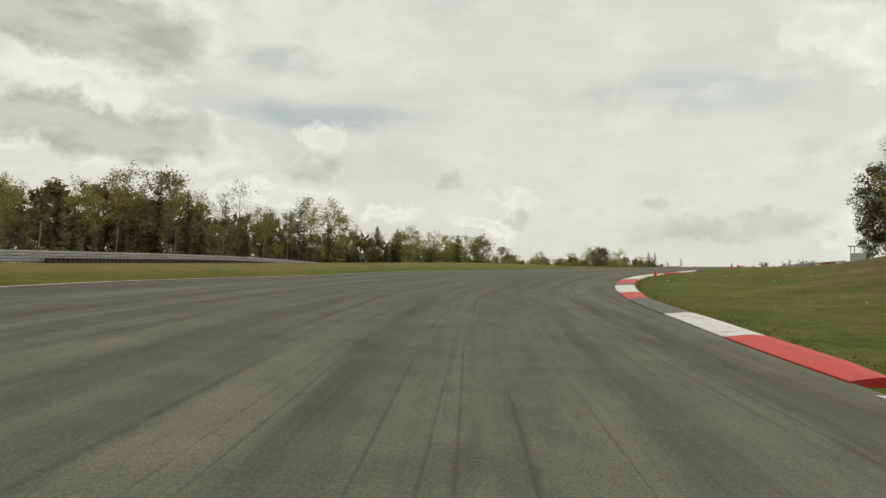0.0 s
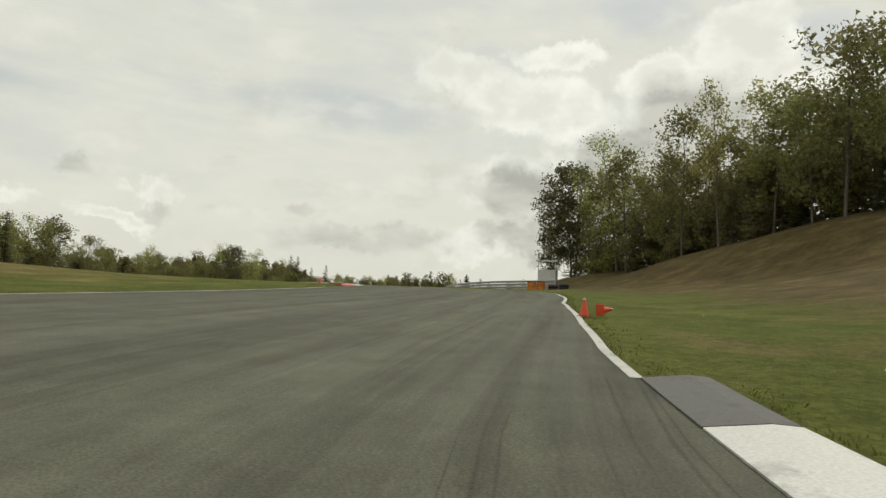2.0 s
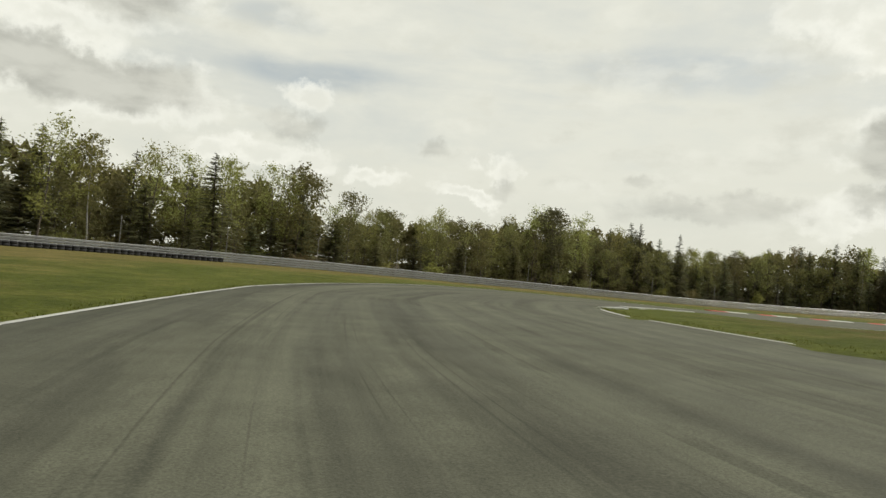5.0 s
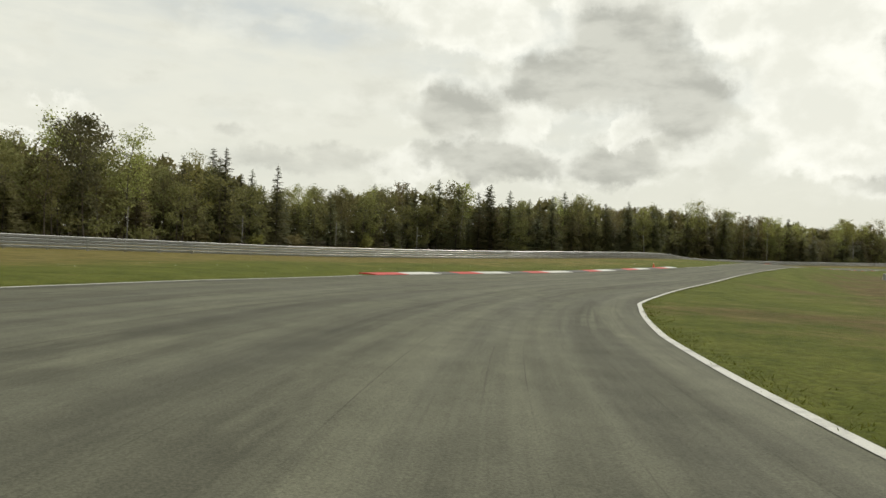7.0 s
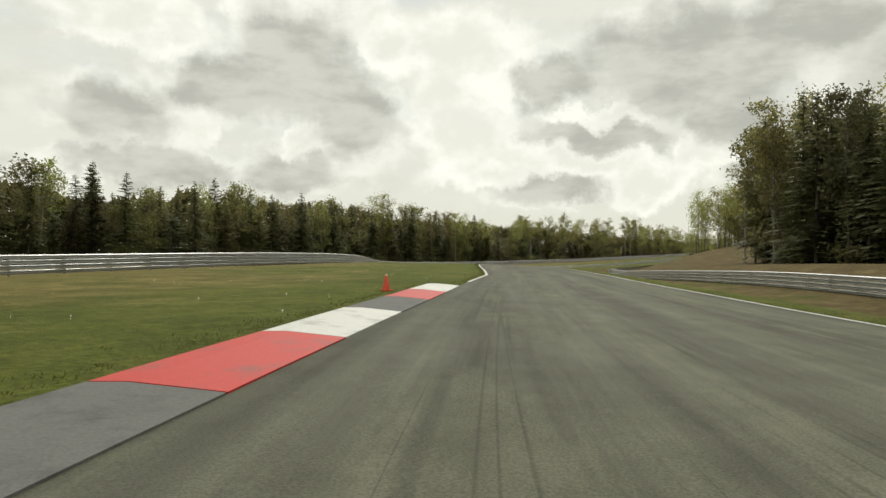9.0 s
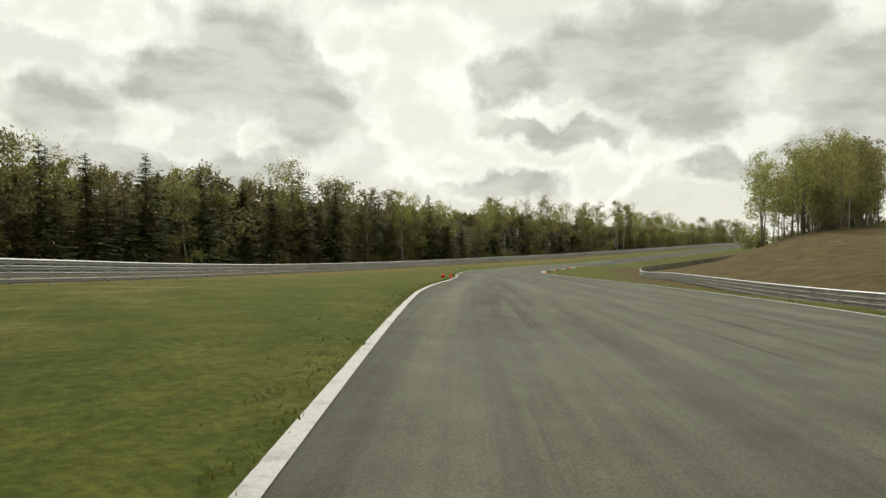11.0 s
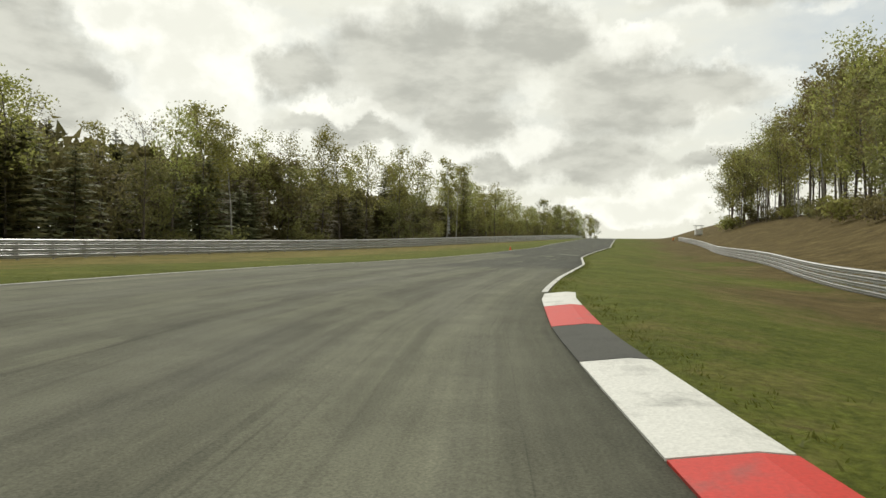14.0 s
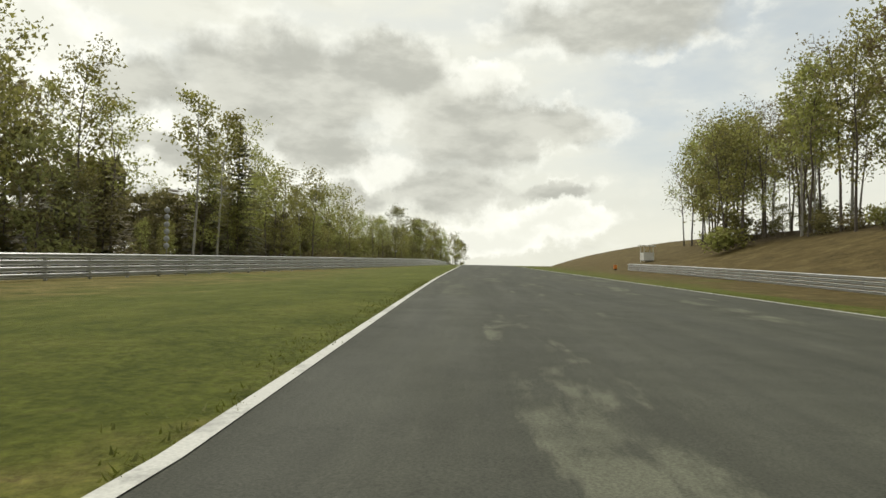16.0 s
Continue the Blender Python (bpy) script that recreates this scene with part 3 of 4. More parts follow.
tagged(new("road", road_me), "weathered grey asphalt circuit with dark tyre streaks", "race track", kind="structure")


def edge_line(name, tab, sign, s0, s1, width=0.12):
    rows = []
    for s in np.arange(s0, s1, 1.0):
        e = table(tab, s)
        ds = np.array([e, e - sign * width]) if sign > 0 else np.array([e + width, e])
        x, y = at(s, ds)
        rows.append(np.stack([x, y, road_height(s, ds) + 0.006], -1))
    v, f = strip(np.array(rows)[:, ::-1])
    return tagged(new(name, mesh_of(name, v, f, LINE_WHITE, True)), "worn white painted line along the asphalt's edge", "road marking", kind="structure")


for a, b in ((-110, 70), (101, 176), (224, 680)):
    edge_line("edge_line", LEFT, -1, a, b)
for a, b in ((-110, 6), (48.2, 125), (148, 341.6), (387.5, 680)):
    edge_line("edge_line", RIGHT, 1, a, b)


# ---- guard rails ----
W_PROFILE = [(0.005, 0.0), (0.0, 0.02), (0.085, 0.075), (0.085, 0.10), (0.01, 0.135), (0.01, 0.155), (0.085, 0.20), (0.085, 0.225), (0.01, 0.275), (0.0, 0.285), (-0.03, 0.288)]
post_me = None


def guard_rail(points, beams, facing, label, bury=0.0, tall=1.0):
    """A run of stacked W-beams on steel posts; facing: +1 when the track is to the right of the run."""
    c = spline([(x, y, 0) for x, y in points], 1.0)
    t = np.gradient(c[:, :2], axis=0)
    t /= np.linalg.norm(t, axis=1)[:, None]
    nrm = np.stack([t[:, 1], -t[:, 0]], -1) * facing
    z = height(c[:, 0], c[:, 1])[0]
    k = np.hanning(25)
    z = np.convolve(np.pad(z, 12, mode="edge"), k / k.sum(), "valid") - bury
    tall = np.interp(c[:, 0], [100, 180], tall) if isinstance(tall, tuple) else np.full(len(c), tall)
    rail = tagged(new("guard_rail"), label, "guard rail", "guard rails along the circuit")
    for b in range(beams):
        base = (0.05 + 0.295 * b) * tall
        rows = []
        for i in range(len(c)):
            rows.append([(c[i, 0] + nrm[i, 0] * o, c[i, 1] + nrm[i, 1] * o, z[i] + base[i] + 0.03 + h * 0.84 * tall[i]) for o, h in W_PROFILE])
        v, f = strip(rows)
        me = mesh_of("beam", v, f if facing > 0 else f[:, ::-1], STEEL)
        part("beam", me, rail)
    global post_me
    if post_me is None:
        bm = bmesh.new()
        bmesh.ops.create_cube(bm, size=1, matrix=Matrix.Diagonal((0.10, 0.15, 1.35, 1)))
        post_me = bpy.data.meshes.new("post")
        bm.to_mesh(post_me)
        bm.free()
        post_me.materials.append(STEEL)
    for i in range(0, len(c), 3):
        part("post", post_me, rail, m=pose(c[i, 0] - nrm[i, 0] * 0.09, c[i, 1] - nrm[i, 1] * 0.09, z[i] + 0.295 * beams * tall[i] - 0.66, 0, 0, math.degrees(math.atan2(t[i, 1], t[i, 0]))))
    return rail


RAIL_LEFT = [(-42, -60), (-43, 10), (-45, 45), (-47, 75), (-46, 105), (-42, 130), (-36, 150), (-26, 168), (-12, 184), (6, 201), (27, 213), (48, 220), (76, 230), (106, 250), (143, 281), (165, 294), (190, 304), (214, 309), (243, 313), (266, 312), (300, 308.5), (341, 306), (400, 304), (470, 306), (560, 312)]
RAIL_RIGHT = [(69, 166), (63, 167), (61, 170), (66, 176), (85, 188.5), (102, 201), (128, 221), (146, 232.5), (166, 243), (185, 253), (200, 260.5), (212, 265), (225, 266.5), (247, 266.5), (279, 267.3), (311, 267.6), (340, 268.8), (368, 270.5)]
RAIL_HUT = [(35, 103), (31, 110), (29.5, 118), (30.5, 127), (34, 136), (40, 144), (50, 152)]
guard_rail(RAIL_LEFT, 4, 1, "long galvanised steel guard rail of four stacked beams before the woods", 0.0, (0.86, 1.08))
guard_rail(RAIL_RIGHT, 4, -1, "galvanised steel guard rail of stacked beams under the wooded bank", 0.08, (0.97, 0.84))
guard_rail(RAIL_HUT, 4, -1, "curved galvanised guard rail below the white marshal hut")


# ---- kerbs ----
KERB_RIGHT_A = [("R", 5.5, 8.5), ("W", 8.5, 12), ("G", 12, 17), ("R", 17, 20.5), ("W", 20.5, 25), ("G", 25, 26.2), ("R", 26.2, 30), ("W", 30, 38.5), ("R", 38.5, 41.9), ("W", 41.9, 46.4), ("G", 46.4, 48.2)]
KERB_LEFT_B = [("R", 71.5, 74), ("W", 74, 77.3), ("G", 77.3, 81.5), ("R", 81.5, 85.2), ("W", 85.2, 92.3), ("R", 92.3, 96.5), ("W", 96.5, 101)]
KERB_RIGHT_C = [("W", 126.4, 127.6), ("G", 127.6, 131.2)]
KERB_LEFT_D = [("R", 176, 178.2), ("W", 178.2, 180.7), ("G", 180.7, 182.2), ("R", 182.2, 184.2), ("W", 184.2, 186.8), ("G", 186.8, 189.2), ("R", 189.2, 191.5), ("W", 191.5, 194.7), ("G", 194.7, 197.8), ("R", 197.8, 200.2), ("W", 200.2, 203.1), ("G", 203.1, 206.2), ("R", 206.2, 209), ("W", 209, 212.2), ("G", 212.2, 215), ("R", 215, 217.8), ("W", 217.8, 221)]
KERB_RIGHT_E = [("R", 341.8, 344.9), ("W", 344.9, 348.2), ("D", 348.2, 351), ("R", 351, 353.3), ("W", 353.3, 355.7), ("D", 355.7, 363.6), ("R", 363.6, 367.3), ("W", 367.3, 371), ("D", 371, 375.3), ("R", 375.3, 377.7), ("W", 377.7, 380.1), ("D", 380.1, 382.3), ("R", 382.3, 384.6), ("W", 384.6, 387)]
KERB_PAINT = {"R": (RED, "red_block", "faded red painted kerb block"), "W": (WHITE, "white_block", "scuffed white painted kerb block"), "G": (CONCRETE, "grey_block", "bare grey concrete kerb block"), "D": (PATCH, "dark_block", "dark grey tarred kerb block")}


def kerb(blocks, tab, sign, width, label):
    """A low ramped kerb outside the asphalt's edge; width(s) in metres, sign +1 on the right."""
    top = tagged(new("kerb"), label, "kerb", "painted kerbs at the bends")
    for k, a, b in blocks:
        rows = []
        n = max(2, int((b - a) / 0.8) + 1)
        for s in np.linspace(a + 0.012, b - 0.012, n):
            e, w = table(tab, s) - sign * 0.03, width(s)
            ds = e + sign * np.array([0.0, 0.0, 0.25 * w, 0.7 * w, w, w + 0.02])
            x, y = at(s, ds)
            z = road_height(s, ds) + np.array([-0.15, 0.014, 0.030, 0.058, 0.05, -0.25])
            rows.append(np.stack([x, y, z], -1))
        rows = np.array(rows)
        v, f = strip(rows[:, ::-1] if sign > 0 else rows[:, ::-1][:, ::-1][::-1])
        nv, m = len(v), rows.shape[1]
        f = f.tolist() + [list(range(m))[::-1], list(range(nv - m, nv))]
        mat, name, lab = KERB_PAINT[k]
        part(name, mesh_of(name, v, f, mat), top, lab)
    return top


kerb(KERB_RIGHT_A, RIGHT, 1, lambda s: (0.50 + 0.18 * smooth(16, 26, s)) * smooth(3, 7, s) * (1 - 0.15 * smooth(44, 47, s)), "long worn red and white concrete kerb inside a bend")
kerb(KERB_LEFT_B, LEFT, -1, lambda s: 0.3 + (0.95 * smooth(72, 79, s) + 0.5 * smooth(79, 86, s)) * (1 - smooth(88, 99, s)), "broad red, white and grey kerb round a tight apex")
kerb(KERB_RIGHT_C, RIGHT, 1, lambda s: 1.0 * (1 - 0.62 * smooth(127.5, 131.5, s)), "short pale concrete kerb with a white band")
kerb([("W", 131.3, 148)], RIGHT, 1, lambda s: 0.19, "narrow scuffed white kerb round the inside grass")
kerb(KERB_LEFT_D, LEFT, -1, lambda s: 0.88, "flat red and white kerb blocks with grey gaps")
kerb(KERB_RIGHT_E, RIGHT, 1, lambda s: 0.55, "bright red and white kerb blocks with dark grey gaps")

# ---- small track furniture ----
PALE_PLASTIC = make_plain("pale_plastic", (0.62, 0.50, 0.40), 0.5)
CONE = make_plain("orange_cone_plastic", (0.62, 0.075, 0.025), 0.5, var=0.2, scale=8)
ORANGE = make_plain("orange_barrel_plastic", (0.60, 0.20, 0.025), 0.5, var=0.2)
DARK = make_plain("dark_rubber", (0.018, 0.018, 0.019), 0.75, var=0.4)
HUT_WHITE = make_plain("white_clapboard", (0.66, 0.66, 0.63), 0.6, var=0.1)
ROOF_GREY = make_plain("grey_roof_sheet", (0.36, 0.36, 0.34), 0.6)
POST_GREY = make_plain("weathered_pole", (0.20, 0.19, 0.175), 0.8, var=0.3)
LAMP_GREY = make_plain("grey_lamp_disc", (0.30, 0.31, 0.32), 0.35)


def lathe(profile, n, mat, name):
    rows = [[(r * math.cos(2 * math.pi * k / n), r * math.sin(2 * math.pi * k / n), z) for k in range(n + 1)] for r, z in profile]
    v, f = strip(rows)
    me = mesh_of(name, v, f, mat)
    bm = bmesh.new()
    bm.from_mesh(me)
    bmesh.ops.remove_doubles(bm, verts=bm.verts, dist=1e-4)
    bmesh.ops.recalc_face_normals(bm, faces=bm.faces)
    bm.to_mesh(me)
    bm.free()
    me.shade_smooth()
    return me


def box(sx, sy, sz, mat, name, bevel=0.01):
    bm = bmesh.new()
    bmesh.ops.create_cube(bm, size=1, matrix=Matrix.Translation((0, 0, sz / 2)) @ Matrix.Diagonal((sx, sy, sz, 1)))
    if bevel:
        bmesh.ops.bevel(bm, geom=bm.edges[:], offset=bevel, segments=2, affect="EDGES")
    me = bpy.data.meshes.new(name)
    bm.to_mesh(me)
    bm.free()
    me.materials.append(mat)
    return me


cone = tagged(new("traffic_cone"), "orange plastic traffic cone standing on the grass edge", "traffic cone", "traffic cones at the bends")
part("base", box(0.25, 0.25, 0.025, CONE, "base", 0.008), cone)
cone_body = part("body", lathe([(0.100, 0.022), (0.095, 0.04), (0.025, 0.37), (0.018, 0.382), (0.0, 0.384)], 16, CONE, "body"), cone)
part("tip", lathe([(0.0315, 0.352), (0.029, 0.375), (0.02, 0.388), (0.0, 0.390)], 16, PALE_PLASTIC, "tip"), cone_body, "pale worn plastic tip")


def ground_at(s, d):
    x, y = at(s, d)
    return float(x), float(y), float(height(x, y)[0][0])


cone.matrix_basis = pose(*ground_at(34.6, 2.0), 0, 0, 20)
for s, d, rz in ((56.6, 2.75, 40), (87.2, -1.55, 10), (217.6, -2.05, 65), (369.2, 1.85, 5), (443.9, -2.4, 50)):
    copy_thing(cone, pose(*ground_at(s, d), 0, 0, rz))
x, y, z = ground_at(56.9, 3.15)
tagged(copy_thing(cone, pose(x, y, z + 0.13, 0, 84, 15)), "orange plastic traffic cone knocked over on the grass")
copy_thing(cone, pose(130.99, 247.05, float(height(130.99, 247.05)[0][0]), 0, 0, 30))
x, y = 130.84, 247.5
z = float(height(x, y)[0][0])
tagged(copy_thing(cone, pose(x, y, z + 0.13, 0, 84, 200)), "orange plastic traffic cone lying on the grass")

barrel = tagged(new("barrel"), "orange plastic barrel with a dark lid at the rail's end", "barrel", "orange barrels at the rail's end")
drum = part("drum", lathe([(0.0, 0.0), (0.34, 0.0), (0.37, 0.04), (0.40, 0.45), (0.385, 0.48), (0.41, 0.52), (0.44, 0.95), (0.43, 0.98)], 20, ORANGE, "drum"), barrel)
part("lid", lathe([(0.455, 0.95), (0.46, 1.0), (0.43, 1.03), (0.0, 1.045)], 20, DARK, "lid"), barrel, "dark rubber lid")


def on_ground(x, y):
    return float(height(np.array([x]), np.array([y]))[0][0])


part("band", lathe([(0.393, 0.455), (0.412, 0.462), (0.415, 0.50), (0.405, 0.515)], 20, ORANGE, "band"), drum)
barrel.matrix_basis = pose(32.4, 103.2, on_ground(32.4, 103.2))
copy_thing(barrel, pose(33.2, 102.75, on_ground(33.2, 102.75), 0, 0, 70))
block = tagged(new("tyre_bale"), "dark bale of strapped tyres beside orange barrels", "tyre bale")
for i in range(2):
    part("tyre", lathe([(0.30, 0.05), (0.44, 0.0), (0.50, 0.10), (0.50, 0.22), (0.44, 0.32), (0.30, 0.27), (0.30, 0.05)], 20, DARK, "tyre"), block, m=pose(0, 0, 0.32 * i))
block.matrix_basis = pose(34.3, 102.2, on_ground(34.3, 102.2))
copy_thing(block, pose(35.2, 101.65, on_ground(35.2, 101.65), 0, 0, 30))


def marshal_hut(x, y, z, turn, w, h, legs, label):
    hut = tagged(new("marshal_hut"), label, "hut", "white marshal huts beside the track")
    low = h * 0.54
    part("floor", box(w, w, 0.12, POST_GREY, "floor"), hut, m=pose(0, 0, legs))
    for k in range(9):
        zz = legs + 0.12 + k * (low - legs - 0.12) / 9
        hh = (low - legs - 0.12) / 9 + 0.012
        for px, py, rz in ((0, -w / 2, 0), (0, w / 2, 180), (w / 2, 0, 90), (-w / 2, 0, -90)):
            bm = bmesh.new()
            vs = [bm.verts.new(c) for c in ((-w / 2, -0.035, 0), (w / 2, -0.035, 0), (w / 2, -0.012, hh), (-w / 2, -0.012, hh), (-w / 2, 0.01, 0), (w / 2, 0.01, 0), (w / 2, 0.01, hh), (-w / 2, 0.01, hh))]
            for q in ((0, 1, 2, 3), (5, 4, 7, 6), (4, 5, 1, 0), (3, 2, 6, 7), (4, 0, 3, 7), (1, 5, 6, 2)):
                bm.faces.new([vs[i] for i in q])
            me = bpy.data.meshes.new("board")
            bm.to_mesh(me)
            bm.free()
            me.materials.append(HUT_WHITE)
            part("board", me, hut, m=pose(px, py, zz, 0, 0, rz))
    for px in (-1, 1):
        for py in (-1, 1):
            part("post", box(0.11, 0.11, h - 0.1, HUT_WHITE, "post"), hut, m=pose(px * (w / 2 - 0.06), py * (w / 2 - 0.06), 0))
    part("handrail", box(w + 0.08, 0.10, 0.06, HUT_WHITE, "handrail"), hut, m=pose(0, -w / 2, low))
    roof = part("roof", box(w + 0.55, w + 0.55, 0.10, ROOF_GREY, "roof", 0.02), hut, "grey flat roof", pose(0, 0, h - 0.13, 4, 0, 0))
    for px, py, rz in ((0, -1, 0), (0, 1, 0), (1, 0, 90), (-1, 0, 90)):
        part("fascia", box(w + 0.50, 0.03, 0.16, HUT_WHITE, "fascia", 0.004), roof, "white fascia board", pose(px * (w / 2 + 0.292), py * (w / 2 + 0.292), -0.07, 0, 0, rz))
    hut.matrix_basis = pose(x, y, z, 0, 0, turn)
    return hut


marshal_hut(43.9, 122.7, on_ground(43.9, 122.7), -34, 2.3, 3.1, 0.12, "white clapboard marshal hut with an open top behind the rail")
marshal_hut(380.6, 265.3, on_ground(380.6, 265.3), -80, 1.6, 2.7, 0.15, "small white marshal hut at the foot of the wooded bank")

marker = tagged(new("rail_end_marker"), "small orange marker box at the guard rail's end", "marker")
part("panel", box(0.75, 0.35, 0.6, ORANGE, "panel", 0.05), marker, m=pose(0, 0, 0.15))
part("foot", box(0.5, 0.3, 0.16, DARK, "foot", 0.02), marker)
marker.matrix_basis = pose(371.5, 271.6, on_ground(371.5, 271.6), 0, 0, 5)

signal = tagged(new("signal_pole"), "thin pole carrying a column of round grey lamps", "signal pole")
part("pole", lathe([(0.05, 0), (0.05, 5.2), (0.0, 5.22)], 10, POST_GREY, "pole"), signal)
disc = lathe([(0.0, -0.04), (0.2, -0.04), (0.235, 0.0), (0.2, 0.05), (0.0, 0.06)], 18, LAMP_GREY, "lamp")
for k in range(6):
    part("lamp", disc, signal, m=pose(-0.1, 0, 2.1 + 0.58 * k, 0, -90, 0))
signal.matrix_basis = pose(323, 314.5, on_ground(323, 314.5), 0, 0, 12)

# tyre barrier in front of the first stretch of the long rail
rail_c = spline([(x, y, 0) for x, y in RAIL_LEFT], 0.62)
barrier = tagged(new("tyre_barrier"), "low dark wall of stacked tyres before the guard rail", "tyre barrier")
tyre_me = lathe([(0.17, 0.04), (0.25, 0.0), (0.30, 0.06), (0.31, 0.12), (0.30, 0.18), (0.25, 0.24), (0.17, 0.20), (0.17, 0.04)], 9, DARK, "tyre")
pick = rail_c[(rail_c[:, 1] > 48) & (rail_c[:, 1] < 166) & (rail_c[:, 0] < -20)]
dx = np.gradient(pick[:, :2], axis=0)
dx /= np.linalg.norm(dx, axis=1)[:, None]
px, py = pick[:, 0] + dx[:, 1] * 0.55, pick[:, 1] - dx[:, 0] * 0.55
for i, (a, b, c) in enumerate(zip(px, py, height(px, py)[0])):
    for k in range(2):
        part("tyre", tyre_me, barrier, m=pose(a + 0.015 * ((i + k * 2) % 3 - 1), b, c - 0.02 + 0.235 * k, 0, 0, i * 37 % 360))

# thin poles behind the long rail
pole = tagged(new("fence_pole"), "thin weathered pole standing behind the guard rail", "pole", "thin poles behind the guard rail")
part("shaft", lathe([(0.032, 0), (0.028, 3.7), (0.0, 3.72)], 8, POST_GREY, "shaft"), pole)
coarse = spline([(x, y, 0) for x, y in RAIL_LEFT], 11.0)
dx = np.gradient(coarse[:, :2], axis=0)
dx /= np.linalg.norm(dx, axis=1)[:, None]
qx, qy = coarse[:, 0] - dx[:, 1] * 1.6, coarse[:, 1] + dx[:, 0] * 1.6
first = True
for a, b, c in zip(qx, qy, height(qx, qy)[0]):
    if 0 < b < 222 and a < 60:
        if first:
            pole.matrix_basis, first = pose(a, b, c), False
        else:
            copy_thing(pole, pose(a, b, c, 0, 0.8, 0))


# ---- trees ----
def tube(path, radii, n):
    path = np.asarray(path, float)
    t = np.gradient(path, axis=0)
    t /= np.linalg.norm(t, axis=1)[:, None] + 1e-9
    ref = np.where(np.abs(t[:, 2:3]) > 0.9, np.array([[1.0, 0, 0]]), np.array([[0, 0, 1.0]]))
    u = np.cross(t, ref)
    u /= np.linalg.norm(u, axis=1)[:, None]
    w = np.cross(t, u)
    a = np.arange(n + 1) * 2 * math.pi / n
    r = np.asarray(radii)[:, None, None]
    rows = path[:, None] + r * (np.cos(a)[None, :, None] * u[:, None] + np.sin(a)[None, :, None] * w[:, None])
    return strip(rows)


def gather(pieces):
    vs, fs, o = [], [], 0
    for v, f in pieces:
        vs.append(v)
        fs.append(np.asarray(f) + o)
        o += len(v)
    return np.vstack(vs), np.vstack(fs)


def leaves(rnd, centres, spread, size, squash=0.8):
    """Small bent leaf sprays: one quad each, turned at random."""
    n = len(centres)
    c = centres + rnd.normal(0, 1, (n, 3)) * spread * np.array([1, 1, squash])
    a = rnd.normal(0, 1, (n, 3))
    a /= np.linalg.norm(a, axis=1)[:, None]
    b = np.cross(a, rnd.normal(0, 1, (n, 3)))
    b /= np.linalg.norm(b, axis=1)[:, None]
    s = (size * rnd.uniform(0.55, 1.3, n))[:, None]
    k = rnd.uniform(0.45, 0.8, n)[:, None]
    q = np.stack([c - a * s * 0.9 - b * s * k, c + b * s * k * 1.3, c + a * s * 1.2 - b * s * k * 0.3], 1)
    return q.reshape(-1, 3), np.arange(3 * n).reshape(n, 3)


def broadleaf(name, seed, h, crown_base, spread, n_limbs, n_leaves, size, leaf, bark, label, lean=0.0):
    rnd = np.random.RandomState(seed)
    tree = tagged(new(name), label, "tree", "trees of the woods round the circuit")
    zs = np.linspace(0, h * 0.94, 9)
    wob = np.cumsum(rnd.normal(0, 0.012 * h, (9, 2)), axis=0) * (zs / h)[:, None]
    trunk = np.column_stack([wob[:, 0] + lean * zs, wob[:, 1], zs])
    r0 = 0.0066 * h
    pieces = [tube(trunk, r0 * (1.25 - 1.15 * (zs / zs[-1]) ** 0.8) + 0.012, 7)]
    tips = []
    for k in range(n_limbs):
        f = crown_base + (0.97 - crown_base) * ((k + rnd.uniform(0, 0.9)) / n_limbs)
        z = f * h * 0.94
        base = np.array([np.interp(z, zs, trunk[:, 0]), np.interp(z, zs, trunk[:, 1]), z])
        q = (f - crown_base) / (1 - crown_base)
        length = spread * (0.35 + 0.9 * math.sin(math.pi * min(1, 0.18 + 0.8 * q)) ** 0.8) * rnd.uniform(0.6, 1.15)
        az, el = k * 2.4 + rnd.uniform(-0.5, 0.5), rnd.uniform(0.35, 0.85) + 0.35 * q
        d = np.array([math.cos(az) * math.cos(el), math.sin(az) * math.cos(el), math.sin(el)])
        u = np.linspace(0, 1, 5)[:, None]
        limb = base + d * length * u + np.array([0, 0, 0.12 * length]) * u ** 2 + rnd.normal(0, 0.03 * length, (5, 3)) * u
        pieces.append(tube(limb, np.linspace(r0 * 0.42 * (1 - 0.55 * q), 0.012, 5), 3))
        tips += [limb[2], limb[3], limb[3], limb[4], limb[4]]
        for j in range(2):
            p0 = limb[2 + j % 3]
            d2 = d + rnd.normal(0, 0.6, 3)
            tw = p0 + d2 / np.linalg.norm(d2) * length * 0.42 * np.linspace(0, 1, 3)[:, None]
            pieces.append(tube(tw, [0.025, 0.016, 0.008], 3))
            tips += [tw[1], tw[2], tw[2]]
    v, f = gather(pieces)
    part("trunk", mesh_of("trunk", v, f, bark, True), tree)
    tips = np.array(tips)
    c = tips[rnd.randint(0, len(tips), n_leaves)]
    v, f = leaves(rnd, c, spread * 0.17, size)
    part("crown", mesh_of("crown", v, f, leaf), tree)
    return tree


